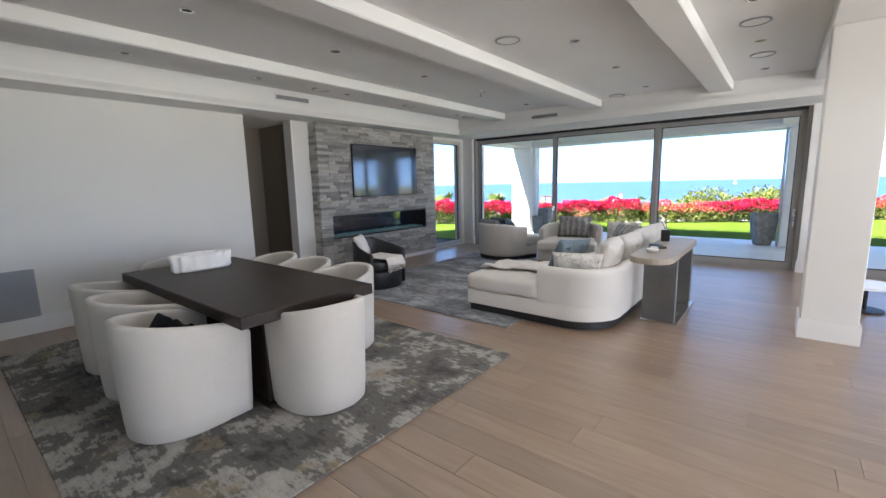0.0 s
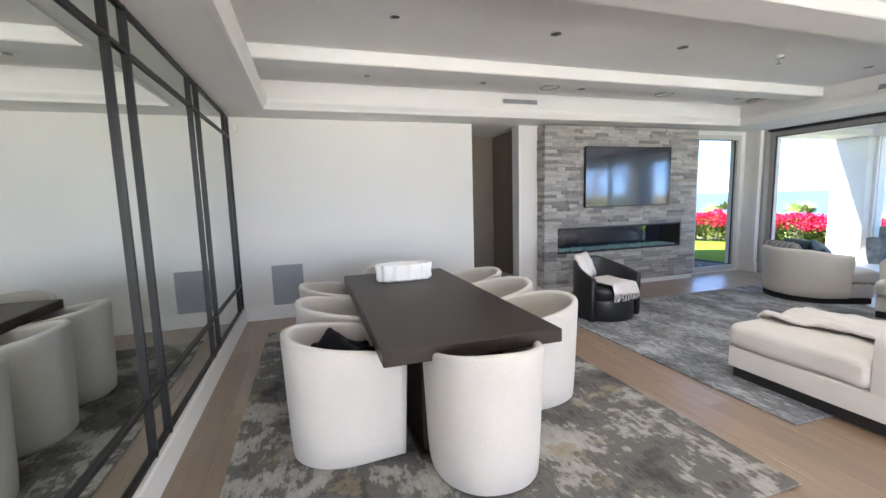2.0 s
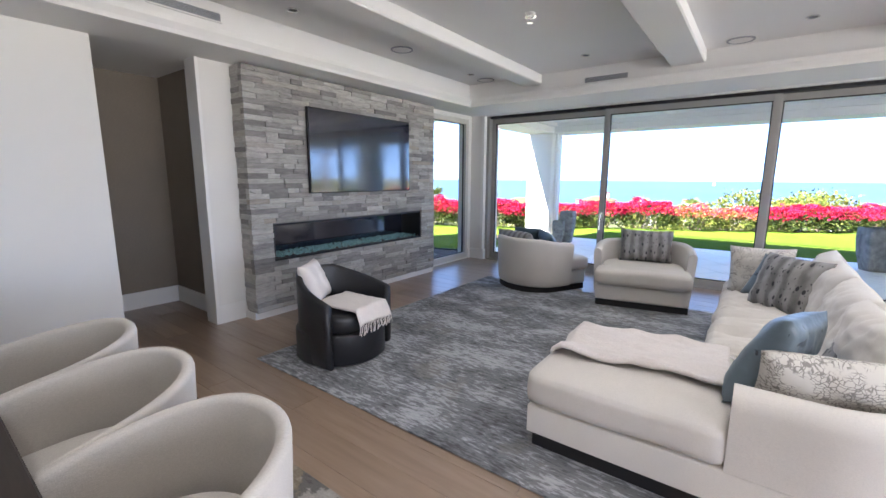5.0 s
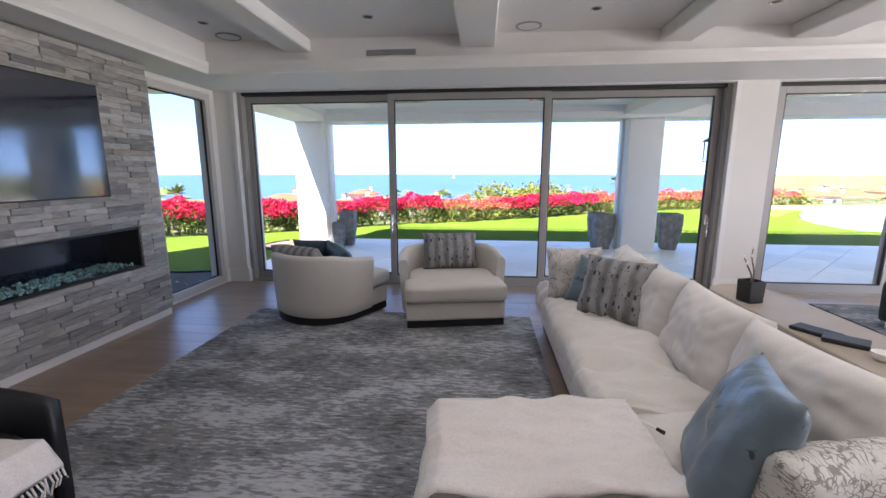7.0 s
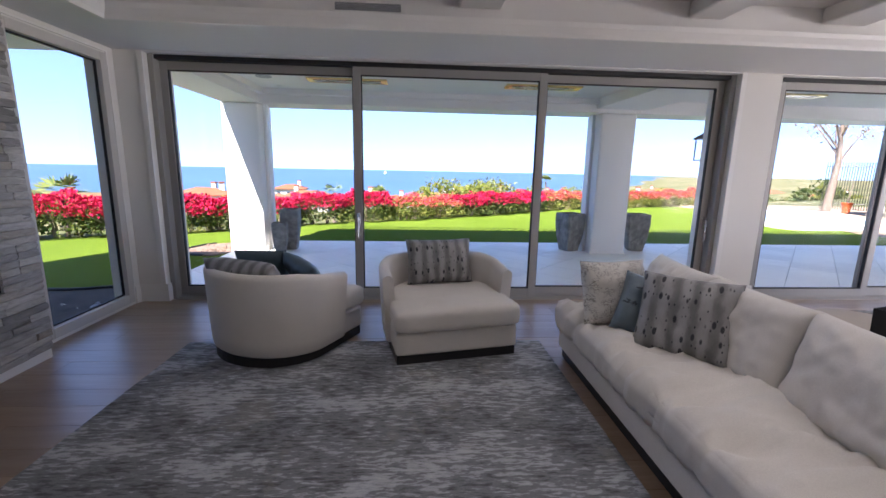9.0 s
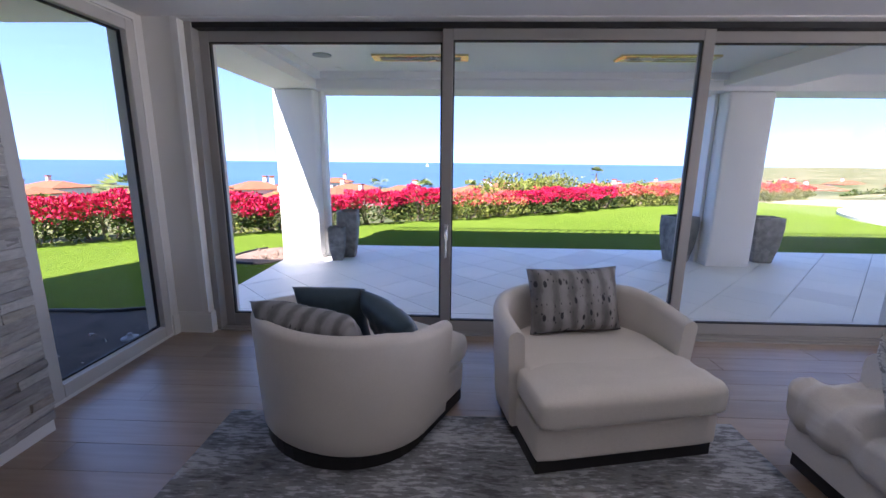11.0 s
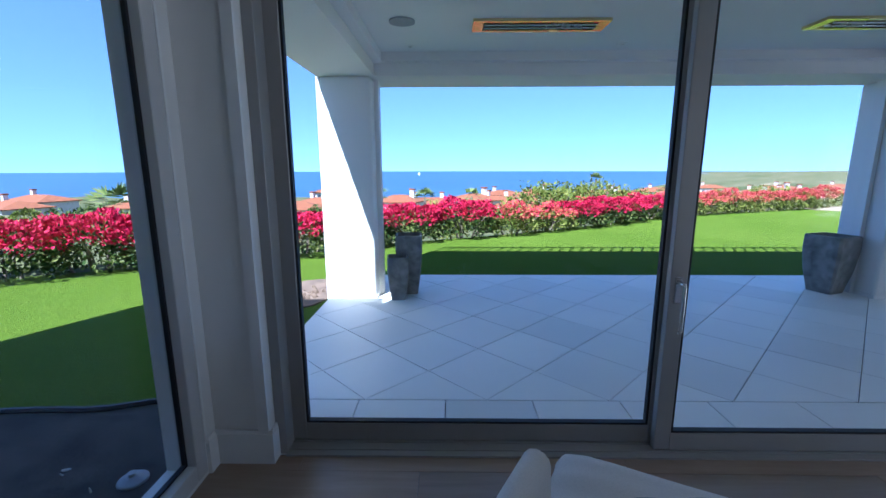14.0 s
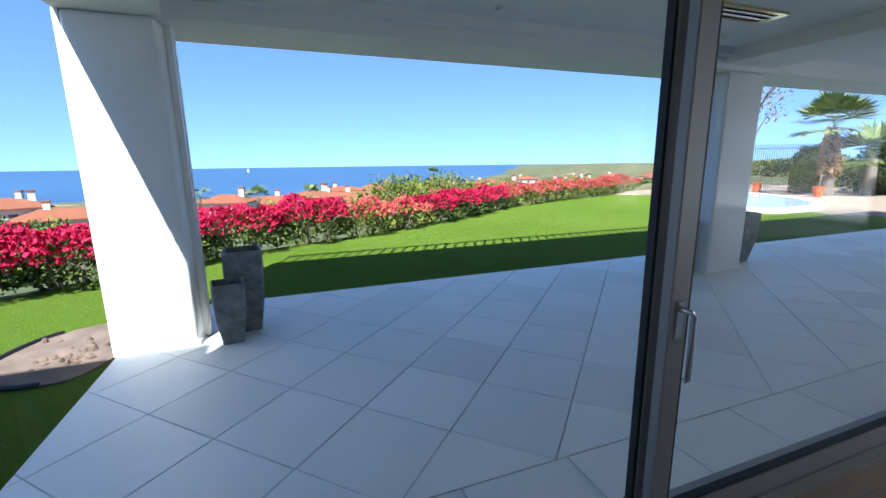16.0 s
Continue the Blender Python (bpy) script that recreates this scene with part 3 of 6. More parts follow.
# square pillar in the room
setting("column", box(0.26, 0.66, 5.03, 5.43, 0, BEAM, 0.006), M_WALL, "square white painted pillar standing in the room", "column")
for a in ((0.24, 0.26, 5.01, 5.45), (0.66, 0.68, 5.01, 5.45), (0.26, 0.66, 5.01, 5.03), (0.26, 0.66, 5.43, 5.45)):
    baseboard(*a)

# casing round the openings
bm = bmesh.new()
bx(bm, -6.005, -5.95, YN - 0.02, YN, 0.19, 2.575)
bx(bm, 0.30, 0.355, YN - 0.02, YN, 0.19, 2.575)
bx(bm, -6.005, 0.355, YN - 0.02, YN, 2.575, 2.588)
setting("trim", bm, M_TRIM, "slim casing round the sliding doors", "casing")


# ---- sliding doors ----
def sliding_panel(x0, x1, y, handle_x=None, side=1):
    """One glazed leaf: four taupe bars, a black gasket, the pane and a pull handle."""
    d = thing("door_panel", "taupe framed sliding glass door leaf, closed", "sliding door", "sliding glass doors", kind="structure")
    f, t = 0.085, 0.045
    z0, z1 = 0.0195, 2.53
    part("stile", box(x0, x0 + f, y - t / 2, y + t / 2, z0, z1, 0.004), M_FRAME, d)
    part("stile", box(x1 - f, x1, y - t / 2, y + t / 2, z0, z1, 0.004), M_FRAME, d)
    part("top_rail", box(x0 + f, x1 - f, y - t / 2, y + t / 2, z1 - 0.08, z1), M_FRAME, d)
    part("bottom_rail", box(x0 + f, x1 - f, y - t / 2, y + t / 2, z0, z0 + 0.10), M_FRAME, d)
    g = 0.012
    bm = bmesh.new()
    for a in ((x0 + f, x0 + f + g, z0 + 0.1, z1 - 0.08), (x1 - f - g, x1 - f, z0 + 0.1, z1 - 0.08), (x0 + f + g, x1 - f - g, z0 + 0.1, z0 + 0.1 + g), (x0 + f + g, x1 - f - g, z1 - 0.08 - g, z1 - 0.08)):
        bx(bm, a[0], a[1], y - t / 2 + 0.006, y + t / 2 - 0.006, a[2], a[3])
    part("gasket", bm, M_SEAL, d, "black rubber gasket")
    pane = part("pane", box(x0 + f + g, x1 - f - g, y - 0.003, y + 0.003, z0 + 0.1 + g, z1 - 0.08 - g), M_GLASS, d, "clear glass pane")
    pane.visible_shadow = False
    if handle_x is not None:
        yh = y - t / 2
        h = part("handle", box(handle_x - 0.018, handle_x + 0.018, yh - 0.008, yh, 0.85, 0.99, 0.003), M_CHROME, d, "satin nickel pull handle")
        bm = tube([(handle_x, yh - 0.006, 0.96), (handle_x, yh - 0.05, 0.96), (handle_x, yh - 0.058, 0.95), (handle_x, yh - 0.058, 0.72), (handle_x, yh - 0.048, 0.712)], 0.010, 8)
        part("grip", bm, M_CHROME, h, smooth=True)
    return d


Y_IN, Y_OUT = 8.665, 8.735
sliding_panel(-5.905, -3.83, Y_OUT)
sliding_panel(-3.91, -1.815, Y_IN, -3.868)
sliding_panel(-1.885, 0.245, Y_OUT, 0.203)
sliding_panel(0.835, 2.42, Y_IN)
sliding_panel(2.335, 3.75, Y_OUT)
sliding_panel(3.40, 4.80, Y_IN)


def door_frame(x0, x1):
    """The fixed frame with its sill track and dark head pocket."""
    d = thing("door_frame", "taupe aluminium frame and floor track of the sliding doors", "door frame", kind="structure")
    part("jamb", box(x0, x0 + 0.055, 8.61, 8.79, 0.0, 2.575, 0.003), M_FRAME, d)
    part("jamb", box(x1 - 0.055, x1, 8.61, 8.79, 0.0, 2.575, 0.003), M_FRAME, d)
    part("head", box(x0 + 0.055, x1 - 0.055, 8.63, 8.79, 2.533, 2.575), M_SEAL, d, "dark head track")
    bm = box(x0 + 0.055, x1 - 0.055, 8.59, 8.81, -0.01, 0.012)
    for y in (8.63, 8.695, 8.765):
        bx(bm, x0 + 0.055, x1 - 0.055, y, y + 0.008, 0.0121, 0.019)
    part("track", bm, M_FRAME, d, "ribbed floor track")
    return d


door_frame(-5.95, 0.30)
door_frame(0.78, 4.86)

# tall fixed window beside the fireplace
w = thing("window_1", "tall fixed window in a pale taupe frame", "window", kind="structure")
fx0, fx1 = XW - 0.075, XW + 0.012
for nm, a in (("window_frame", (7.34, 7.42, 0.03, 2.52)), ("window_frame", (8.36, 8.44, 0.03, 2.52)), ("window_frame", (7.42, 8.36, 2.44, 2.52)), ("window_frame", (7.42, 8.36, 0.03, 0.12))):
    part(nm, box(fx0, fx1, a[0], a[1], a[2], a[3], 0.004), M_SASH, w)
bm = bmesh.new()
for a in ((7.42, 7.434, 0.12, 2.44), (8.346, 8.36, 0.12, 2.44), (7.434, 8.346, 2.426, 2.44), (7.434, 8.346, 0.12, 0.134)):
    bx(bm, XW - 0.054, XW - 0.034, *a)
part("gasket", bm, M_SEAL, w, "black rubber gasket")
pane = part("pane", box(XW - 0.047, XW - 0.041, 7.434, 8.346, 0.134, 2.426), M_GLASS, w, "clear glass pane")
pane.visible_shadow = False
bm = bmesh.new()
bx(bm, XW, XW + 0.016, 8.44, 8.455, 0.19, 2.535)
bx(bm, XW, XW + 0.016, 7.2, 8.455, 2.535, 2.55)
setting("trim", bm, M_TRIM, "slim casing round the tall window", "casing")

# mirrored panels with black bars
mw = thing("mirror_panels", "wall of grey mirror panels divided by slim black steel bars", "mirror wall", kind="structure")
ym = YS + 0.012
bars = (-6.10, -5.87, -4.62, -4.37, -3.11, -2.86, -1.61, -1.39)
for a, b in zip(bars, bars[1:]):
    leaf = part("mirror", box(a, b - 0.002, YS, ym, 0.20, SOFFIT - 0.02), M_MIRROR, mw, "grey tinted mirror sheet")
    part("bar", box(a - 0.011, a + 0.011, ym, ym + 0.02, 0.20, SOFFIT - 0.02), M_BLACK, leaf, "black steel bar")
    for z in (2.32, 0.50, 0.21, 2.547):
        part("bar", box(a + 0.011, b - 0.011, ym + 0.002, ym + 0.017, z, z + 0.022), M_BLACK, leaf, "black steel bar")
part("mirror", box(-1.39, -1.276, YS, ym, 0.20, SOFFIT - 0.02), M_MIRROR, mw, "grey tinted mirror sheet")
part("bar", box(bars[-1] - 0.011, bars[-1] + 0.011, ym, ym + 0.02, 0.20, SOFFIT - 0.02), M_BLACK, mw, "black steel bar")
bm = box(-1.275, -1.21, YS - 0.21, YS + 0.03, 0, SOFFIT)
setting("trim", bm, M_TRIM, "white jamb at the end of the mirror wall", "casing")

# ---- terrace ----
GX0, GX1, GY1 = -6.47, 9.5, 12.6
setting("pavement", box(GX0, GX1, 8.81, GY1, -0.16, -0.03), M_JOINT, "dark jointed bed under the terrace tiles", "terrace")


# Unseen pale slabs, added to bounce sunlight up into the room.
setting("pavement", box(-7.7, 22, -16, YB - 0.2, -0.16, -0.03), M_TILE, "unseen pale slab in front of the house, added to bounce sunlight", "paving")
setting("pavement", box(XE + 0.2, 22, YB - 0.2, 8.8, -0.16, -0.03), M_TILE, "unseen pale slab beside the house, added to bounce sunlight", "paving")


def pillar(x0, x1, y0, y1, name="terrace_column"):
    bm = box(x0, x1, y0, y1, -0.03, 2.53, 0.035, 3)
    bx(bm, x0 - 0.012, x1 + 0.012, y0 - 0.012, y1 + 0.012, -0.03, 0.03)
    return setting(name, bm, M_STUCCO, "white stucco column of the covered terrace", "column", True)


pillar(-6.46, -5.89, 11.45, 12.10)
pillar(0.05, 0.70, 11.47, 12.10)
for x0, y0 in ((-5.888, 11.66), (-0.006, 11.72), (0.702, 11.72)):
    bm = box(x0, x0 + 0.02, y0, y0 + 0.13, -0.03, 2.53)
    bx(bm, x0 + 0.02, x0 + 0.05, y0, y0 + 0.04, -0.03, 2.53)
    bx(bm, x0 + 0.02, x0 + 0.05, y0 + 0.09, y0 + 0.13, -0.03, 2.53)
    setting("screen_guide", bm, M_TRIM, "white screen guide channel on the terrace column", "channel")
bm = box(-6.50, -6.462, 11.47, 11.60, -0.03, 2.53)
bx(bm, -6.51, -6.50, 11.51, 11.55, -0.03, 2.53)
setting("screen_guide", bm, M_TRIM, "white screen guide channel on the terrace column", "channel")
pillar(7.4, 8.2, 11.47, 12.10)
bm = bmesh.new()
TC, TB = 2.75, 2.53          # terrace ceiling, underside of its beams
bx(bm, -6.49, 9.6, 8.85, 12.42, TC, 3.1)
bx(bm, -6.49, -5.85, 8.85, 12.13, TB, TC)
bx(bm, -5.85, 9.6, 11.46, 12.13, TB, TC)
bx(bm, -0.06, 0.84, 8.85, 11.46, TB + 0.06, TC)
bx(bm, -5.85, -5.75, 8.85, 11.46, 2.66, TC)
bx(bm, -5.75, -0.06, 11.36, 11.46, 2.66, TC)
bx(bm, -5.85, -0.06, 8.85, 8.95, 2.66, TC)
setting("terrace_roof", bm, M_STUCCO, "white plastered ceiling and beams over the terrace", "roof")
setting("roof_deck", box(-6.49, 9.6, 8.85, 12.42, 3.1, 3.45), M_STUCCO, "white parapet above the terrace", "roof")
bm = bmesh.new()
bx(bm, -6.9, XE + 0.3, -3.4, 9.1, 3.26, 5.0)
# unseen wing, sized to throw shade on the soil, lawn and column foot
bx(bm, -10.5, -7.75, -6.0, 7.65, -0.15, 6.1)
setting("house_body", bm, M_STUCCO, "plain upper storey of the house and an added unseen wing for shade", "house")
rail = thing("deck_railing", "black metal railing on the terrace roof", "railing")
part("rail", box(-6.5, 9.5, 12.32, 12.38, 4.18, 4.23), M_BLACK, rail)
me = data_of("baluster", box(-0.016, 0.016, -0.016, 0.016, 0, 0.732), M_BLACK)
for i in range(80):
    piece("baluster", me, rail, pose(-6.45 + i * 0.2, 12.35, 3.449))
for x0 in (-4.82, -1.90, 2.0):
    h = thing("patio_heater", "flush ceiling heater with a brass coloured reflector", "heater", "terrace heaters")
    y0 = 10.37
    bm = bmesh.new()
    for a in ((x0, x0 + 1.15, y0, y0 + 0.04), (x0, x0 + 1.15, y0 + 0.24, y0 + 0.28), (x0, x0 + 0.09, y0 + 0.04, y0 + 0.24), (x0 + 1.06, x0 + 1.15, y0 + 0.04, y0 + 0.24)):
        bx(bm, *a, TC - 0.025, TC - 0.0005)
    part("bezel", bm, M_HEATER, h, "brass coloured bezel")
    part("tray", box(x0 + 0.09, x0 + 1.06, y0 + 0.04, y0 + 0.24, TC - 0.008, TC - 0.0005), M_DARK, h, "dark recessed tray")
    for y in (y0 + 0.09, y0 + 0.17):
        bm = tube([(x0 + 0.1, y, TC - 0.022), (x0 + 1.06, y, TC - 0.022)], 0.013, 8)
        part("element", bm, M_CHROME, h, "grey heating tube", True)

# ---- ground, lawn, sea ----
def drop(x, y):
    """Height of the land: level round the house, falling to the shore, with low hills to the east."""
    edge = 15.6 + 0.56 * x if x > -7 else 11.7 + 0.45 * (x + 7) * 0.3
    r = math.hypot(x, y)
    az = math.degrees(math.atan2(x, y))
    d = max(0.0, y - 0.5 * max(x, -10) - 19.0, -x - 16.0) if az < 62 else max(0.0, r - 34)
    z = -0.05 - 8.5 * (1 - math.exp(-d / 45)) - 19.5 * (1 - math.exp(-max(0, d - 70) / 260))
    k = max(0.0, min(1.0, (az - 22) / 16))
    if k > 0 and az < 175:
        hill = 17 * k * (1 - math.exp(-max(0, r - 180) / 500)) * (0.85 + 0.3 * noise.noise(Vector((x / 500, y / 500, 0))))
        z = max(z, -28) + hill
    return z + (0.9 * noise.noise(Vector((x / 30, y / 30, 1))) if d > 8 else 0)


bm = bmesh.new()
rings = []
for i in range(60):
    r = 3.0 * 1.128 ** i
    rings.append([bm.verts.new((-2 + r * math.sin(a), 10 + r * math.cos(a), drop(-2 + r * math.sin(a), 10 + r * math.cos(a)) - (0.12 if r < 9 else 0.03))) for a in (2 * math.pi * k / 180 for k in range(180))])
for a, b in zip(rings, rings[1:]):
    for i in range(180):
        j = (i + 1) % 180
        bm.faces.new((a[i], a[j], b[j], b[i]))
bm.faces.new(rings[0])
setting("ground", bm, M_EARTH, "dry scrub hillside falling to the coast", "ground", True)
bm = bmesh.new()
bmesh.ops.create_circle(bm, cap_ends=True, segments=128, radius=4990, matrix=Matrix.Translation((0, 0, -21)))
setting("water", bm, M_SEA, "calm blue ocean to the horizon", "sea")

HEDGE = [(-16.5, 7.0), (-13.5, 10.4), (-10.9, 12.3), (-8.0, 13.6), (-6.2, 15.0), (-3.7, 16.2), (-0.9, 17.9), (1.8, 20.0), (5.9, 21.8), (8.8, 22.9), (13, 25.5)]
bm = bmesh.new()
n = 160
outer, inner = [], []
for i in range(n + 1):
    s = i / n * (len(HEDGE) - 1)
    k = min(int(s), len(HEDGE) - 2)
    p = Vector(HEDGE[k]).lerp(Vector(HEDGE[k + 1]), s - k)
    outer.append(bm.verts.new((p.x - 0.25, p.y + 0.35, -0.045)))
    q = Vector((min(9.0, max(-6.47, -6.47 + i / n * 17)), 12.6))
    if s < 2.2:
        q = Vector((-9.6 + s / 0.6, 6.0 + 2.95 * s / 0.6)) if s < 0.6 else Vector((-8.6 + 2.13 * (s - 0.6) / 0.4, 8.95)) if s < 1 else Vector((-6.47, 8.95 + 3.65 * (s - 1) / 1.2))
    inner.append(bm.verts.new((q.x, q.y, -0.045)))
for i in range(n):
    bm.faces.new((inner[i], inner[i + 1], outer[i + 1], outer[i]))
setting("lawn", bm, M_GRASS, "bright clipped green lawn", "lawn")


# ---- rugs ----
def rug(x0, x1, y0, y1, material, label):
    bm = box(x0, x1, y0, y1, 0.001, 0.013, 0.004)
    return tagged(part("rug", bm, material, None, label), label, "rug")


rug(-5.56, -1.74, 0.18, 3.05, M_RUG1, "taupe and ivory abstract rug under the dining table")
rug(-5.13, -2.13, 3.63, 7.38, M_RUG2, "blue grey abstract rug in the seating area")
rug(1.17, 4.6, 4.6, 8.15, M_RUG2, "blue grey abstract rug in the far seating corner")


# ---- dining ----
def dining_chair(at, label):
    c = thing("dining_chair", label, "chair", "chairs round the dining table", at)
    top = lambda s: 0.77 - 0.13 * abs(2 * s - 1) ** 1.7 - 0.05 * max(0, abs(2 * s - 1) - 0.85) / 0.15
    part("backrest", shell(0.67, 0.66, 0.24, 0.048, 0.013, top, 0.11, 0.40, power=2.25), M_CHAIR, c, smooth="all")
    part("seat", tub_seat(0.50, 0.52, 0.22, 0.10, 0.46), M_CHAIR, c, smooth=True, at=pose(0, 0.02, 0))
    return c


CH = "rounded oatmeal boucle dining chair on the taupe rug"
first = dining_chair(pose(-2.47, 1.60, 0, 0, 0, 82), "rounded oatmeal boucle dining chair at the table end")
south_chairs = []
for x, y, r in ((-4.42, 0.92, 3), (-3.74, 0.90, -3), (-2.97, 0.84, 6)):
    south_chairs.append(copy_thing(first, pose(x, y, 0, 0, 0, r)))
    south_chairs[-1]["label"] = CH
for x, r in ((-4.46, 178), (-3.82, 183), (-3.16, 180)):
    copy_thing(first, pose(x, 2.30, 0, 0, 0, r))["label"] = CH
copy_thing(first, pose(-4.98, 1.55, 0, 0, 0, -90))

t = thing("dining_table", "espresso stained oak dining table on two slab pedestals", "table", at=pose(-3.57, 1.545, 0))
part("tabletop", box(-1.16, 1.16, -0.52, 0.52, 0.685, 0.765, 0.006), M_TABLE, t)
part("apron", box(-1.0, 1.0, -0.30, 0.30, 0.645, 0.685), M_TABLE, t)
for x in (-0.92, 0.50):
    part("pedestal", box(x, x + 0.42, -0.26, 0.26, 0.04, 0.645, 0.006), M_TABLE, t)
part("foot_plinth", box(-0.96, 0.96, -0.29, 0.29, 0.013, 0.04, 0.004), M_TABLE, t)

# scalloped bowl
def scallop(a, r):
    return 1 + 0.045 * math.sin(13 * a + 0.6 * math.sin(3 * a))


b = thing("centrepiece_bowl", "white scalloped ceramic bowl on the dining table", "bowl", at=pose(-4.25, 1.55, 0.765))
rings = []
for rx, ry, z in ((0.05, 0.16, 0.008), (0.095, 0.24, 0.0), (0.12, 0.262, 0.02), (0.115, 0.258, 0.08), (0.126, 0.268, 0.152), (0.118, 0.26, 0.160), (0.108, 0.248, 0.152), (0.10, 0.235, 0.05), (0.05, 0.17, 0.022)):
    rings.append([(rx * math.cos(a) * scallop(a, rx), ry * math.sin(a) * scallop(a, ry), z) for a in (2 * math.pi * k / 104 for k in range(104))])
part("bowl_body", loft(rings), M_WHITE, b, smooth=True)

# dark coat on a chair
def cloth(w, d, seed, amp, nx=26, ny=20, thick=0.02, fall=None):
    """A crumpled piece of cloth: a wrinkled sheet with thickness, in local x-y."""
    top, bot = [], []
    bm = bmesh.new()
    for i in range(nx + 1):
        for j in range(ny + 1):
            u, v = i / nx - 0.5, j / ny - 0.5
            q = noise.noise(Vector((u * 5 + seed, v * 3, 0))) + 0.5 * noise.noise(Vector((u * 3 + v * 9, v * 4 + seed, 2)))
            x = w * u + 0.02 * noise.noise(Vector((v * 4, seed, u)))
            y = d * v + 0.03 * noise.noise(Vector((u * 4, seed + 3, v)))
            z = amp * (q + 0.9)
            if fall:
                z += fall(u, v)
            top.append(bm.verts.new((x, y, z + thick)))
            bot.append(bm.verts.new((x, y, z)))
    k = ny + 1
    for i in range(nx):
        for j in range(ny):
            a = i * k + j
            bm.faces.new((top[a], top[a + k], top[a + k + 1], top[a + 1]))
            bm.faces.new((bot[a], bot[a + 1], bot[a + k + 1], bot[a + k]))
    ring = [i * k for i in range(nx + 1)] + [nx * k + j for j in range(1, k)] + [i * k + ny for i in range(nx - 1, -1, -1)] + [j for j in range(ny - 1, 0, -1)]
    for p, q in zip(ring, ring[1:] + ring[:1]):
        bm.faces.new((top[q], top[p], bot[p], bot[q]))
    return bm


M_COAT = fabric("black_knit", (0.008, 0.008, 0.011), bump=0.4, sheen=0.0)
tagged(part("folded_coat", cloth(0.42, 0.38, 4, 0.05, 34, 28, 0.03, lambda u, v: 0.14 * math.exp(-14 * (u + 0.18) ** 2 - 7 * (v + 0.22) ** 2) + 0.12 * math.exp(-24 * (u - 0.22) ** 2 - 8 * (v + 0.15) ** 2) + 0.025 * math.sin(17 * u + 9 * v)), M_COAT, None, smooth="all", at=pose(-2.98, 0.89, 0.475, 0, 0, 6)),
       "black knitted coat heaped on a dining chair", "coat")


# ---- lounge armchairs ----
def lounge_chair(at, label):
    """A barrel armchair with a deep projecting seat on a dark plinth."""
    c = thing("barrel_armchair", label, "armchair", "pair of barrel armchairs", at)
    top = lambda s: 0.72 - 0.07 * max(0, abs(2 * s - 1) - 0.5) / 0.5
    part("backrest", shell(1.12, 0.70, 0.24, 0.09, 0.085, top, 0.10, 0.36), M_LINEN, c, smooth=True, at=pose(0, -0.16, 0))
    part("seat_base", soft_box(0.985, 0.34, 0.19, 0.025, 0.085), M_LINEN, c, smooth="all", at=pose(0, 0.31, 0))
    part("seat_cushion", soft_box(1.0, 0.40, 0.18, 0.055, 0.275, 0.012, 0.006), M_LINEN, c, smooth="all", at=pose(0, 0.33, 0))
    part("inner_seat", tub_seat(0.90, 0.64, 0.26, 0.085, 0.462), M_LINEN, c, smooth=True, at=pose(0, -0.09, 0))
    bm = tub_seat(0.97, 0.64, 0.22, 0.013, 0.084, 0.002)
    bmesh.ops.translate(bm, verts=bm.verts[:], vec=(0, -0.16, 0))
    bx(bm, -0.485, 0.485, 0.151, 0.455, 0.013, 0.084)
    part("plinth", bm, M_PLINTH, c, "dark wood plinth")
    return c


NOOK = pose(-4.37, 7.38, 0, 0, 0, -27)
lounge_chair(NOOK, "ivory barrel armchair turned towards the terrace")
lounge_chair(pose(-2.985, 7.455, 0, 0, 0, 191.5), "ivory barrel armchair facing the room")


def cushion(w, h, t, material, at, label, seed):
    return tagged(part("throw_pillow", pillow(w, h, t, seed, 22, 0.2), material, None, label, "all", at), label, "cushion")


# cushions of the armchairs
cushion(0.68, 0.38, 0.20, M_PRINT, NOOK @ pose(-0.03, -0.19, 0.455, 30, 0, 4), "grey spotted print cushion leaning in an armchair", 1)
cushion(0.42, 0.38, 0.15, M_TEAL, NOOK @ pose(-0.16, 0.04, 0.455, 20, 0, 26), "slate blue satin cushion in an armchair", 2)
cushion(0.48, 0.36, 0.15, M_TEAL, NOOK @ pose(0.30, 0.08, 0.455, 26, 8, -20), "dark teal satin cushion in an armchair", 5)
cushion(0.62, 0.42, 0.20, M_PRINT, pose(-3.0, 7.64, 0.455, -18, 0, 11), "grey spotted print cushion upright in an armchair", 3)


# ---- sectional sofa ----
def prism(points, z0, z1, bevel=0.0, seg=2):
    bm = bmesh.new()
    vs = [bm.verts.new((x, y, z0)) for x, y in points]
    f = bm.faces.new(vs)
    r = bmesh.ops.extrude_face_region(bm, geom=[f])
    up = [g for g in r["geom"] if isinstance(g, bmesh.types.BMVert)]
    bmesh.ops.translate(bm, verts=up, vec=(0, 0, z1 - z0))
    if bevel:
        es = [e for e in bm.edges if all(abs(v.co.z - z1) < 1e-6 for v in e.verts)]
        bmesh.ops.bevel(bm, geom=es, offset=bevel, segments=seg, profile=0.5, affect="EDGES")
    return bm


def arc(cx, cy, r, a0, a1, n=8):
    return [(cx + r * math.cos(radians(a0 + (a1 - a0) * i / n)), cy + r * math.sin(radians(a0 + (a1 - a0) * i / n))) for i in range(n + 1)]


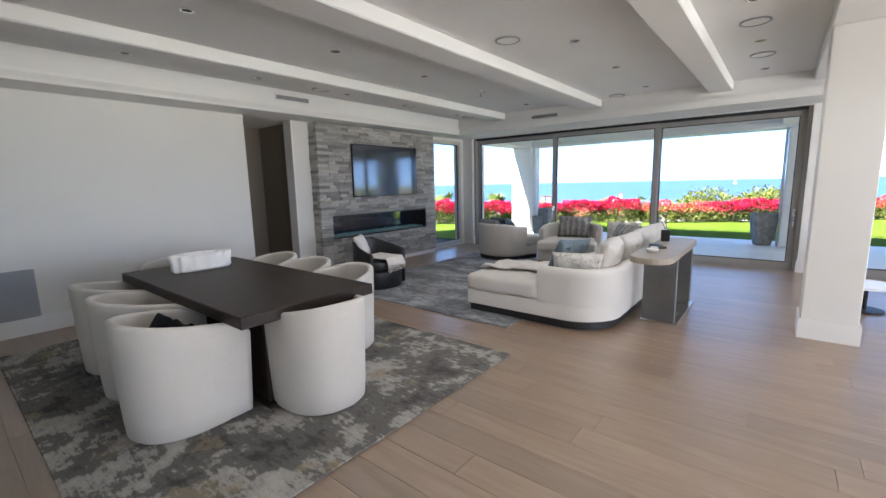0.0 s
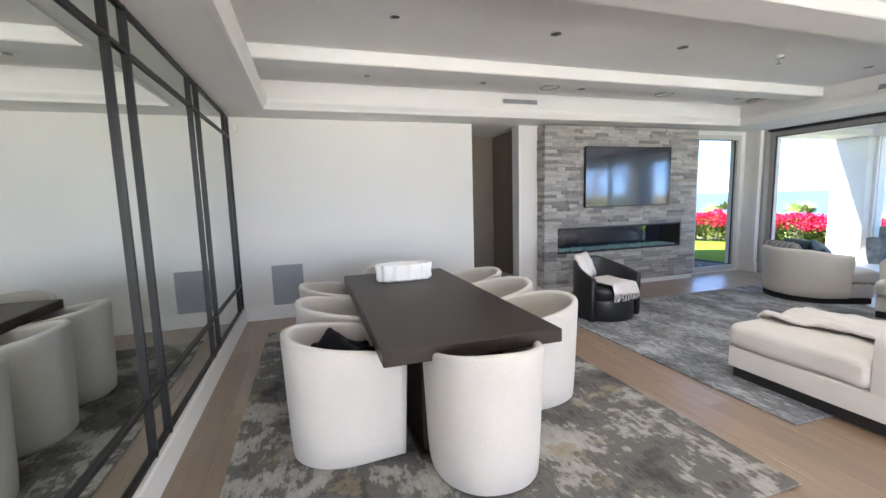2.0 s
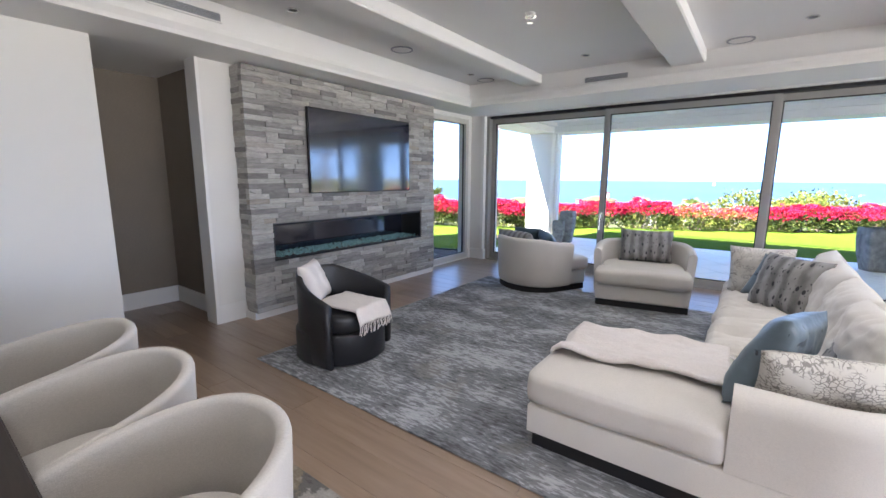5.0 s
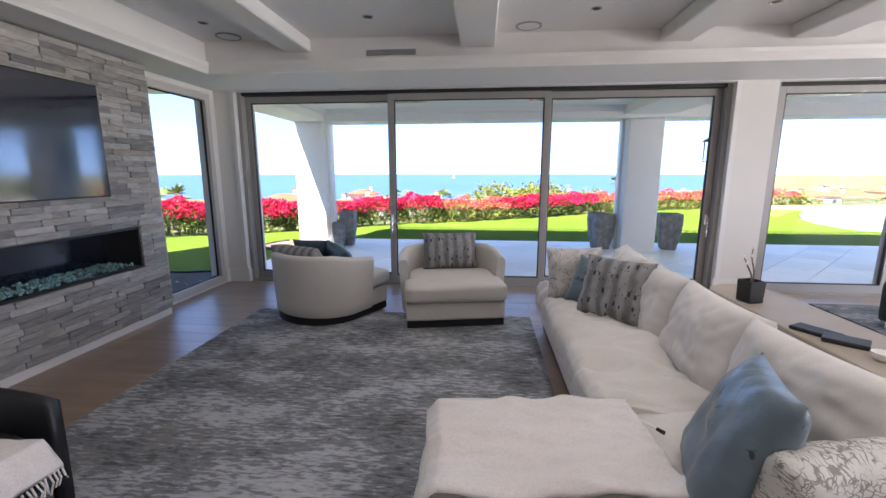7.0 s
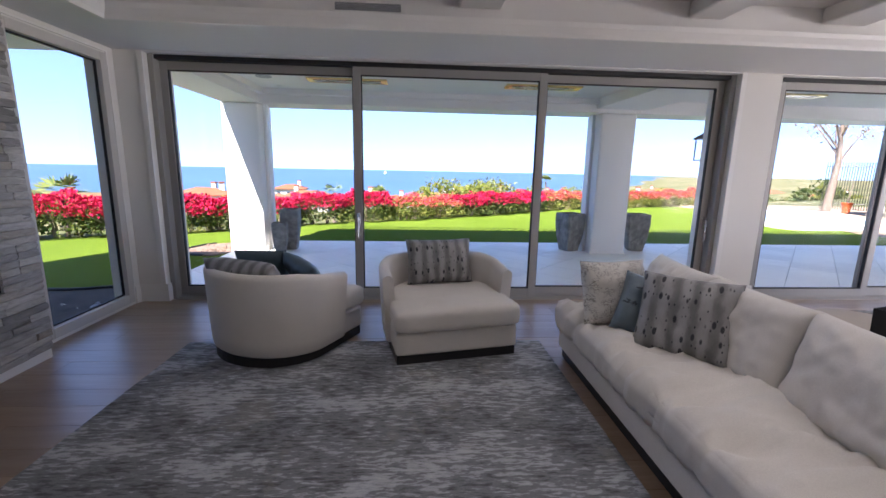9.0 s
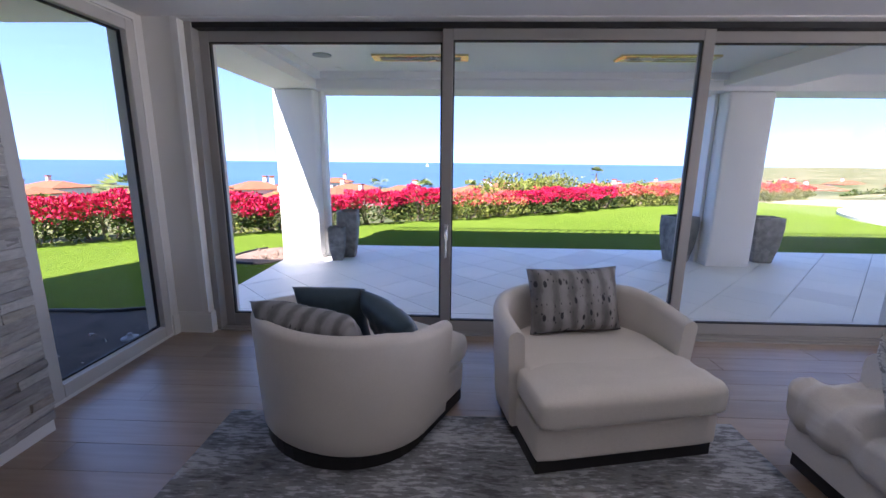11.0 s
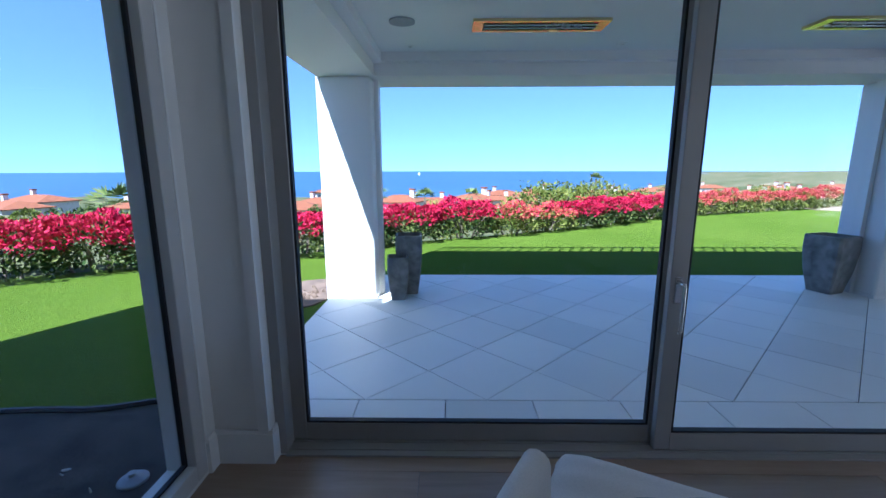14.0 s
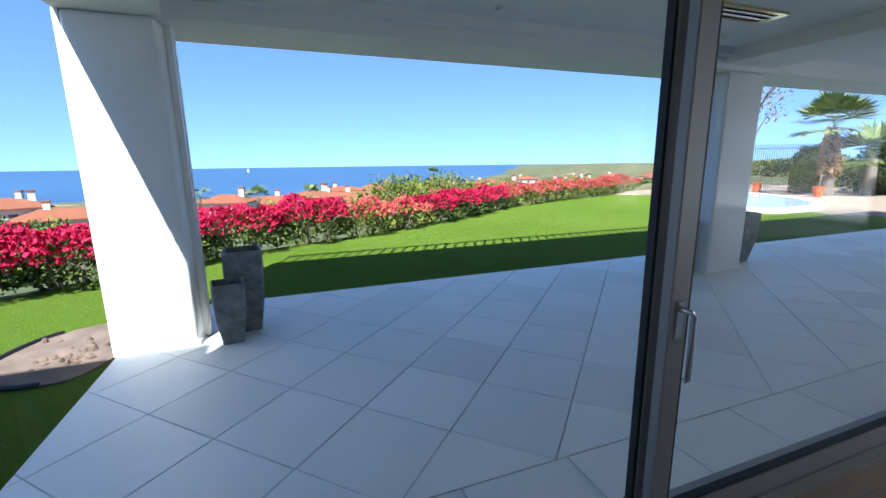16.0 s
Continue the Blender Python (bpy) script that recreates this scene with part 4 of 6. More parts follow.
def outline(g):
    """The sofa's plan, drawn in by g."""
    return ([(-2.81 + g, 4.0 + g)] + arc(-1.62, 4.46, 0.46 - g, -90, 0, 10) + arc(-1.46, 6.84, 0.30 - g, 0, 90, 8) + [(-2.03 + g, 7.14 - g), (-2.03 + g, 5.0 - g), (-2.81 + g, 5.0 - g)])


SOFA = pose(-0.03, -0.06, 0)
s = thing("sectional_sofa", "ivory linen sectional sofa with a chaise and dark plinth", "sofa", at=SOFA)
part("plinth", prism(outline(0.025), 0.013, 0.10), M_PLINTH, s, "dark wood plinth")
part("seat_base", prism(outline(0.0), 0.10, 0.27, 0.02), M_LINEN, s, smooth=True)
# wrap-round back: a swept profile
line = [(-1.90 + 0.28 * i / 3, 4.07) for i in range(4)] + arc(-1.62, 4.46, 0.39, -90, 0, 12)[1:] + [(-1.23, 4.46 + (6.84 - 4.46) * i / 8) for i in range(1, 9)] + arc(-1.46, 6.84, 0.23, 0, 90, 8)[1:] + [(-1.60, 7.07), (-1.72, 7.07)]
rings = []
for i, p in enumerate(line):
    q0, q1 = line[max(i - 1, 0)], line[min(i + 1, len(line) - 1)]
    d = Vector((q1[0] - q0[0], q1[1] - q0[1])).normalized()
    nrm = Vector((d.y, -d.x))
    hgt = 0.64
    prof = [(0.072, 0.262), (0.074, 0.40), (0.080, 0.55)] + [(0.07 * math.cos(a) + 0.008, hgt - 0.07 + 0.07 * math.sin(a)) for a in (math.pi * k / 6 for k in range(7))] + [(-0.066, 0.45), (-0.066, 0.262)]
    rings.append([(p[0] + nrm.x * a, p[1] + nrm.y * a, z) for a, z in prof])
part("backrest", loft(rings), M_LINEN, s, smooth=True)
part("chaise_cushion", soft_box(0.94, 1.02, 0.19, 0.055, 0.26, 0.02, 0.008, 2, 14), M_LINEN, s, smooth="all", at=pose(-2.36, 4.50, 0))
part("corner_cushion", soft_box(0.60, 0.87, 0.18, 0.05, 0.26, 0.01, 0.008, 5), M_LINEN, s, smooth="all", at=pose(-1.60, 4.575, 0))
part("seat_cushion", soft_box(0.77, 2.14, 0.19, 0.06, 0.26, 0.03, 0.034, 9, 60), M_LINEN, s, smooth="all", at=pose(-1.68, 6.07, 0))
for y, r, k in ((4.66, 82, 1), (5.36, 90, 2), (6.08, 91, 3), (6.72, 96, 4)):
    part("back_cushion", pillow(0.76, 0.50, 0.24, k * 7, 34, 0.35), M_LINEN, s, smooth="all", at=pose(-1.47, y, 0.40, -17, 0, -r))

cushion(0.48, 0.50, 0.18, M_SLATE, SOFA @ pose(-1.86, 4.48, 0.435, 24, 4, 70), "large slate blue satin cushion on the chaise", 11)
cushion(0.52, 0.36, 0.18, M_CREAM, SOFA @ pose(-1.60, 4.36, 0.435, -20, 0, 194), "cream bark textured cushion in the sofa corner", 12)
cushion(0.44, 0.36, 0.17, M_PRINT, SOFA @ pose(-1.50, 4.62, 0.435, 24, 0, 112), "grey spotted print cushion in the sofa corner", 13)
cushion(0.52, 0.48, 0.20, M_PRINT, SOFA @ pose(-1.70, 6.14, 0.45, -22, 0, -42), "grey spotted print cushion at the sofa end", 14)
cushion(0.50, 0.45, 0.18, M_CREAM, SOFA @ pose(-1.80, 6.68, 0.45, -16, 0, 8), "cream woven cushion at the sofa end", 15)
cushion(0.42, 0.40, 0.16, M_SLATE, SOFA @ pose(-1.76, 6.42, 0.45, -24, 14, -25), "slate blue satin cushion at the sofa end", 16)
th = part("throw_blanket", cloth(0.90, 0.62, 8, 0.022, 72, 52, 0.02, lambda u, v: -0.9 * max(0, -u - 0.44) + 0.009 * math.sin(26 * v + 5 * u) * math.cos(4 * u) + 0.022 * (0.4 - abs(noise.noise(Vector((u * 5 + 3 * v, v * 9, 5))))) + 0.03 * math.exp(-90 * (v + 0.46) ** 2)), M_THROW, None, smooth="all", at=SOFA @ pose(-2.38, 4.62, 0.455, 0, 0, 4))
tagged(th, "pale folded throw blanket laid across the chaise", "blanket")
pn = thing("stylus", "slim pale stylus with a dark tip on the chaise", "stylus")
part("barrel", tube([(-1.98, 4.79, 0.478), (-1.91, 4.70, 0.478)], 0.005, 6), M_WHITE, pn, smooth=True)
part("tip", tube([(-1.91, 4.70, 0.478), (-1.89, 4.673, 0.478)], [0.007, 0.009], 6), M_BLACK, pn, "dark tip", smooth=True)

# ---- black leather chair ----
c = thing("tub_chair", "small black leather tub chair beside the hearth", "armchair", at=pose(-4.71, 4.18, 0, 0, 0, -84))
def drum(r, z0, z1, soft):
    prof = [(r - 0.01, z0), (r, z0 + 0.01)] + [(r - soft + soft * math.cos(a), z1 - soft + soft * math.sin(a)) for a in (math.pi / 2 * i / 5 for i in range(6))] + [(r * 0.5, z1 + 0.012), (0.02, z1 + 0.016)]
    return loft([[(q * math.cos(a), q * math.sin(a), z) for a in (2 * math.pi * i / 40 for i in range(40))] for q, z in prof])


part("backrest", shell(0.78, 0.62, 0.05, 0.055, 0.02, lambda s: 0.715 - 0.17 * max(0, abs(2 * s - 1) - 0.35) / 0.65, 0.02, 0.3), M_LEATHER, c, smooth="all", at=pose(0, -0.07, 0))
part("seat", drum(0.338, 0.275, 0.425, 0.05), M_LEATHER, c, smooth=True)
part("front_panel", drum(0.372, 0.018, 0.272, 0.02), M_LEATHER, c, smooth=True)
cushion(0.40, 0.36, 0.13, M_THROW, pose(-4.89, 4.15, 0.44, 24, 0, -55), "white cushion in the black tub chair", 21)
tb = thing("fringed_throw", "white fringed throw draped over the black seat", "blanket", at=pose(-4.58, 4.193, 0.452, 0, 0, -84))
part("cloth", cloth(0.38, 0.52, 15, 0.007, 24, 40, 0.016, lambda u, v: -1.2 * max(0, v - 0.405)), M_THROW, tb, smooth="all")
rng = random.Random(2)
for i in range(22):
    x = -0.19 + 0.38 * i / 21
    part("tassel", tube([(x, 0.262, -0.10), (x + rng.uniform(-0.01, 0.01), 0.268 + rng.random() * 0.015, -0.135), (x + rng.uniform(-0.02, 0.02), 0.265, -0.165 - rng.random() * 0.02)], 0.004, 5), M_THROW, tb)

# ---- console table and what lies on it ----
k = thing("console_table", "pale oak console table with metal slab legs behind the sofa", "console table")
pts = arc(-0.94, 4.46, 0.20, 180, 360, 12) + arc(-0.94, 5.84, 0.20, 0, 180, 12)
part("tabletop", prism(pts, 0.705, 0.765, 0.006, 1), M_CONSOLE, k)
M_STEEL = plain("dull_grey_metal", (0.22, 0.22, 0.22), 0.38, 0.8, vary=0.1, scale=6, bump=0.05)
part("leg_panel", box(-1.07, -0.75, 4.73, 4.79, 0.02, 0.705, 0.003), M_STEEL, k, "dull grey metal slab leg")
part("leg_panel", box(-1.07, -0.75, 5.62, 5.69, 0.02, 0.705, 0.003), M_STEEL, k, "dull grey metal slab leg")
part("base_plate", box(-1.08, -0.72, 4.70, 5.74, 0.0, 0.02, 0.003), M_CHROME, k, "polished metal base plate")
v = thing("vase", "square black vase holding a bare orchid stem", "vase", at=pose(-1.05, 5.62, 0.765, 0, 0, 14) @ Matrix.Diagonal((0.82, 0.82, 0.82, 1)))
rings = [[(sx * r, sy * r, z) for sx, sy in ((-1, -1), (1, -1), (1, 1), (-1, 1))] for r, z in ((0.052, 0), (0.056, 0.004), (0.06, 0.16), (0.052, 0.16), (0.05, 0.04))]
part("body", loft(rings), M_BLACK, v)
stem = [(0, 0, 0.03), (-0.01, 0.0, 0.20), (-0.05, 0.01, 0.28), (-0.07, 0.02, 0.33)]
part("stem", tube(stem, [0.007, 0.006, 0.005, 0.003], 6), M_BARK, v, smooth=True)
part("stem", tube([(0.01, 0, 0.03), (0.01, 0.0, 0.22), (-0.03, 0.0, 0.34), (-0.02, 0, 0.40)], [0.006, 0.006, 0.004, 0.003], 6), M_BARK, v, smooth=True)
for i, (x, y, z) in enumerate(((-0.05, 0.01, 0.285), (-0.07, 0.02, 0.33), (-0.02, 0, 0.40), (-0.03, 0, 0.34))):
    bm = bmesh.new()
    bmesh.ops.create_icosphere(bm, subdivisions=1, radius=0.012, matrix=pose(x, y, z, 20 * i, 30, 0) @ Matrix.Diagonal((1, 0.7, 1.4, 1)))
    part("bud", bm, M_WHITE, v)
nb = thing("notebook", "black leather notebook on the console", "notebook", at=pose(-1.0, 5.0, 0.765, 0, 0, 48))
part("cover", box(-0.055, 0.055, -0.08, 0.08, 0.0, 0.022, 0.004), M_LEATHER, nb)
part("pages", box(-0.05, 0.058, -0.075, 0.075, 0.004, 0.018), M_WHITE, nb)
tagged(part("coaster_tray", box(-0.05, 0.05, -0.09, 0.09, 0, 0.018, 0.004), M_BLACK, None, at=pose(-1.04, 5.12, 0.765, 0, 0, 30)), "flat black tray on the console", "tray")
for x, y, r in ((-1.0, 4.82, 0.04), (-0.98, 4.68, 0.06)):
    d = loft([[(rr * math.cos(a), rr * math.sin(a), z) for a in (2 * math.pi * i / 24 for i in range(24))] for rr, z in ((r * 0.5, 0), (r * 0.8, 0.008), (r, 0.035), (r * 0.92, 0.035), (r * 0.5, 0.012))])
    tagged(part("dish", d, M_WHITE, None, smooth=True, at=pose(x, y, 0.765)), "small white dish on the console", "dish")

# ---- green chair and side table in the far corner ----
c = thing("wing_chair", "dark green velvet armchair with sloping arms", "armchair", at=pose(1.78, 7.2, 0, 0, 0, 120))
part("backrest", shell(0.84, 0.80, 0.30, 0.10, 0.10, lambda s: 0.92 - 0.42 * abs(2 * s - 1) ** 1.5, 0.03, 0.35), M_GREEN, c, smooth="all")
part("seat", soft_box(0.66, 0.70, 0.30, 0.06, 0.14, 0.03), M_GREEN, c, smooth="all", at=pose(0, 0.06, 0))
for x in (-0.28, 0.28):
    for y in (-0.25, 0.28):
        part("leg", cyl(bmesh.new(), x, y, 0.013, 0.15, 0.014, 0.022, 10), M_PLINTH, c)
st = thing("side_table", "low round white topped table on a dark stem", "side table", at=pose(0.85, 6.45, 0))
part("tabletop", cyl(bmesh.new(), 0, 0, 0.285, 0.31, 0.28, seg=40), M_WHITE, st)
part("stem", cyl(bmesh.new(), 0, 0, 0.02, 0.285, 0.022), M_BLACK, st)
part("foot", cyl(bmesh.new(), 0, 0, 0.0, 0.02, 0.17, seg=32), M_BLACK, st)

# ---- fireplace ----
f = thing("fireplace", "chimney breast clad in split grey stone strips", "fireplace", kind="structure")
FX, FB = -6.05, XW
Y0, Y1, H0, H1 = 4.15, 7.15, 0.60, 1.00
A0, A1 = 4.39, 6.84
bm = bmesh.new()
bx(bm, FB, FX, Y0 + 0.03, Y1 - 0.03, 0, H0)
bx(bm, FB, FX, Y0 + 0.03, Y1 - 0.03, H1, SOFFIT - 0.02)
bx(bm, FB, FX, Y0 + 0.03, A0, H0, H1)
bx(bm, FB, FX, A1, Y1 - 0.03, H0, H1)
part("backing", bm, M_GROUT, f)
bm = bmesh.new()
for y in (A0, A1 - 0.02):
    bx(bm, FB - 0.18, FX + 0.02, y, y + 0.02, H0, H1)
for z in (H0, H1 - 0.02):
    bx(bm, FB - 0.18, FX + 0.02, A0 + 0.02, A1 - 0.02, z, z + 0.02)
bx(bm, FB - 0.20, FB - 0.18, A0, A1, H0, H1)
part("firebox", bm, M_DARK, f, "black steel firebox")
part("glass_screen", box(FX - 0.012, FX - 0.006, A0 + 0.02, A1 - 0.02, H0 + 0.02, H0 + 0.05), M_GLASS, f, "low glass screen")
part("back_glass", box(FB - 0.178, FB - 0.172, A0 + 0.02, A1 - 0.02, H0 + 0.04, H1 - 0.02), M_SCREEN, f, "black reflective back panel")
rng = random.Random(9)
bm = bmesh.new()
for i in range(900):
    s0 = rng.uniform(0.008, 0.016)
    m = pose(rng.uniform(FB - 0.16, FX - 0.02), rng.uniform(A0 + 0.03, A1 - 0.03), H0 + 0.025 + rng.random() * 0.014, rng.random() * 90, rng.random() * 90, rng.random() * 90)
    bmesh.ops.create_cube(bm, size=s0 * 1.4, matrix=m)
tagged(part("glass_pebbles", bm, M_TEALGLASS, f, "bed of crushed teal glass"), kind="stuff")
part("hearth_strip", box(FX, FX + 0.012, Y0, Y1, 0, 0.075), M_TRIM, f, "white painted base strip")
part("hearth_strip", box(FB, FX + 0.012, Y0 - 0.012, Y0, 0, 0.075), M_TRIM, f, "white painted base strip")

# ---- television ----
tv = thing("television", "flat black television on the stone chimney breast", "television")
part("bracket", box(-6.022, -5.998, 5.3, 6.1, 1.55, 2.05), M_BLACK, tv)
part("casing", box(-5.998, -5.966, 4.84, 6.52, 1.315, 2.26, 0.004), M_BLACK, tv)
part("screen", box(-5.966, -5.962, 4.852, 6.508, 1.328, 2.248), M_SCREEN, tv, "glossy dark screen")

# ---- ceiling fittings ----
ring = thing("downlight", "small recessed ceiling downlight with a white rim", "ceiling light", "recessed ceiling lights", at=pose(LAMPS[0][0], LAMPS[0][1], CEIL))
part("rim", loft([[(r * math.cos(a), r * math.sin(a), z) for a in (2 * math.pi * i / 24 for i in range(24))] for r, z in ((0.050, -0.0005), (0.050, -0.006), (0.036, -0.006), (0.034, -0.0005))], cap=False), M_CHROME, ring, smooth=True)
part("aperture", cyl(bmesh.new(), 0, 0, -0.004, -0.0008, 0.034), M_DARK, ring)
for lx, ly in LAMPS[1:]:
    copy_thing(ring, pose(lx, ly, CEIL))
sp = thing("ceiling_speaker", "round flush white ceiling loudspeaker grille", "speaker", "ceiling loudspeakers", at=pose(-5.29, 3.78, CEIL))
part("grille", cyl(bmesh.new(), 0, 0, -0.007, -0.0008, 0.105, seg=36), M_CEIL, sp)
part("rim", loft([[(r * math.cos(a), r * math.sin(a), z) for a in (2 * math.pi * i / 36 for i in range(36))] for r, z in ((0.124, -0.0005), (0.124, -0.010), (0.108, -0.012), (0.106, -0.0005))], cap=False), M_GRILLE, sp, smooth=True)
for x, y in ((-5.29, 5.64), (-5.29, 7.45), (-2.2, 3.78), (-0.28, 4.88), (-0.27, 6.22), (-2.24, 7.43)):
    copy_thing(sp, pose(x, y, CEIL))
for x, y in ((-3.68, 5.52), (-2.0, 1.2)):
    q = thing("fire_sprinkler", "white ceiling fire sprinkler head", "sprinkler", "fire sprinklers", at=pose(x, y, CEIL))
    part("escutcheon", cyl(bmesh.new(), 0, 0, -0.022, -0.0008, 0.028, 0.045), M_WHITE, q, smooth=True)
    part("stem", cyl(bmesh.new(), 0, 0, -0.075, -0.022, 0.009), M_CHROME, q)
    part("deflector", cyl(bmesh.new(), 0, 0, -0.082, -0.075, 0.026), M_CHROME, q)


def air_vent(at, w=0.55, h=0.085):
    """A slotted air grille in the x-z plane, facing -y."""
    q = thing("air_vent", "white slotted air vent in the ceiling border", "vent", "air vents", at=at)
    part("backing", box(-w / 2, w / 2, -0.004, -0.0008, -h / 2, h / 2), M_DARK, q)
    bm = bmesh.new()
    for a in ((-w / 2, w / 2, h / 2 - 0.012, h / 2), (-w / 2, w / 2, -h / 2, -h / 2 + 0.012), (-w / 2, -w / 2 + 0.012, -h / 2, h / 2), (w / 2 - 0.012, w / 2, -h / 2, h / 2)):
        bx(bm, a[0], a[1], -0.012, -0.004, a[2], a[3])
    part("frame", bm, M_TRIM, q)
    for i in range(6):
        z = -h / 2 + 0.018 + i * (h - 0.036) / 5
        part("slat", box(-w / 2 + 0.012, w / 2 - 0.012, -0.011, -0.0041, z - 0.003, z + 0.003), M_GRILLE, q)
    return q


air_vent(pose(-3.63, RY, 2.755))
air_vent(pose(RX, 3.56, 2.80, 0, 0, 90))
q = thing("wall_speaker", "grey flush loudspeaker grille low on the white wall", "speaker", at=pose(XW, 0.41, 0.44))
part("frame", box(0.0005, 0.012, -0.195, 0.195, -0.27, 0.27, 0.002), M_GRILLE, q)
part("grille", box(0.012, 0.016, -0.18, 0.18, -0.255, 0.255), M_GRILLE, q)
tagged(part("motion_sensor", box(0, 0.06, -0.03, 0.03, -0.05, 0.05, 0.012, 2), M_WHITE, None, at=pose(XW + 0.0005, -0.07, 2.46)), "small white alarm sensor in the wall corner", "sensor")
tagged(part("socket_plate", box(0, 0.006, -0.06, 0.06, -0.035, 0.035, 0.002), M_WHITE, None, at=pose(XW + 0.0185, -0.02, 0.09)), "white socket plate on the baseboard", "socket")


# ---- planters on the terrace ----
def planter(x, y, h, r, turn):
    p = thing("planter", "tall tapered mottled grey stone planter on the terrace", "planter", "terrace planters", at=pose(x, y, -0.03, 0, 0, turn))
    k = h / 0.85
    prof = [(0.55, 0), (0.62, 0.02), (0.86, 0.35 * k), (0.97, 0.65 * k), (0.95, h - 0.01), (0.92, h), (0.82, h), (0.80, h - 0.12)]
    rings = []
    for q, z in prof:
        pts = []
        for i in range(4):
            a = math.pi / 4 + i * math.pi / 2
            for da in (-0.07, 0.07):
                pts.append((q * r * 1.2 * math.cos(a + da), q * r * 1.2 * math.sin(a + da), z))
        rings.append(pts)
    part("body", loft(rings), M_POT, p)
    part("soil", prism([(0.62 * r * sx, 0.62 * r * sy) for sx, sy in ((-1, -1), (1, -1), (1, 1), (-1, 1))], h - 0.14, h - 0.11), M_SOIL, p, "dry dark soil")
    return p


planter(-5.52, 11.72, 0.76, 0.185, 5)
planter(-5.63, 11.45, 0.54, 0.145, 8)
planter(-0.25, 11.80, 0.74, 0.24, 20)
planter(1.10, 11.86, 0.74, 0.24, -10)
q = thing("ceiling_speaker", "round white loudspeaker in the terrace ceiling", "speaker", at=pose(-5.42, 10.42, TC))
part("grille", cyl(bmesh.new(), 0, 0, -0.012, -0.0008, 0.11, seg=36), M_GRILLE, q)
for x, y in ((-5.42, 11.15), (-3.3, 11.1), (-3.3, 9.5), (-1.2, 9.5), (-0.6, 11.1)):
    q = thing("terrace_downlight", "small square white terrace downlight", "ceiling light", "terrace ceiling lights", at=pose(x, y, TC))
    part("trim_ring", box(-0.04, 0.04, -0.04, 0.04, -0.008, -0.0008), M_WHITE, q)
    part("lens", box(-0.02, 0.02, -0.02, 0.02, -0.012, -0.008), M_CHROME, q)


# lantern on the outer face of the wall between the doors
ln = thing("wall_lantern", "black metal wall lantern with clear panes", "wall lamp", at=pose(0.43, 9.052, 1.66))
part("bracket", tube([(0, 0.0, 0.40), (0, 0.05, 0.42), (0, 0.11, 0.40), (0, 0.12, 0.345)], 0.009, 8), M_BLACK, ln, smooth=True)
part("wall_plate", box(-0.05, 0.05, 0.0, 0.012, 0.30, 0.46, 0.003), M_BLACK, ln)
part("roof", loft([[(k * sx, 0.12 + k * sy, z) for sx, sy in ((-1, -1), (1, -1), (1, 1), (-1, 1))] for k, z in ((0.105, 0.27), (0.105, 0.28), (0.03, 0.345), (0.02, 0.35))]), M_BLACK, ln)
part("base", box(-0.085, 0.085, 0.035, 0.205, 0.0, 0.015, 0.003), M_BLACK, ln)
for sx in (-0.078, 0.078):
    for y in (0.042, 0.198):
        part("post", box(sx - 0.006, sx + 0.006, y - 0.006, y + 0.006, 0.015, 0.27), M_BLACK, ln)
for y in (0.041, 0.196):
    part("pane", box(-0.072, 0.072, y, y + 0.003, 0.015, 0.27), M_GLASS, ln, "clear glass pane")
for sx in (-0.079, 0.076):
    part("pane", box(sx, sx + 0.003, 0.048, 0.192, 0.015, 0.27), M_GLASS, ln, "clear glass pane")
part("candle_bulb", cyl(bmesh.new(), 0, 0.12, 0.015, 0.13, 0.016, 0.012, 12), M_WHITE, ln, smooth=True)

# sailing boat far out
sb = thing("sailing_boat", "white sailing boat far out on the ocean", "boat", at=pose(-125, 1700, -21) @ Matrix.Diagonal((0.55, 0.55, 0.55, 1)))
part("hull", loft([[(-9, 0, 1.6), (0, -2.2, 1.4), (9, -1.6, 1.4), (9, 1.6, 1.4), (0, 2.2, 1.4)], [(-7, 0, -0.3), (0, -1.4, -0.4), (8, -1.0, -0.4), (8, 1.0, -0.4), (0, 1.4, -0.4)]]), M_WHITE, sb)
part("mainsail", loft([[(0.5, -0.05, 2.5), (8.5, -0.05, 2.6), (0.6, -0.05, 26)], [(0.5, 0.05, 2.5), (8.5, 0.05, 2.6), (0.6, 0.05, 26)]]), M_WHITE, sb)
part("jib", loft([[(-8.5, -0.05, 2.2), (-0.5, -0.05, 2.6), (-0.2, -0.05, 22)], [(-8.5, 0.05, 2.2), (-0.5, 0.05, 2.6), (-0.2, 0.05, 22)]]), M_WHITE, sb)
part("mast", cyl(bmesh.new(), 0, 0, 1.4, 27, 0.15, 0.08, 8), M_GRILLE, sb)


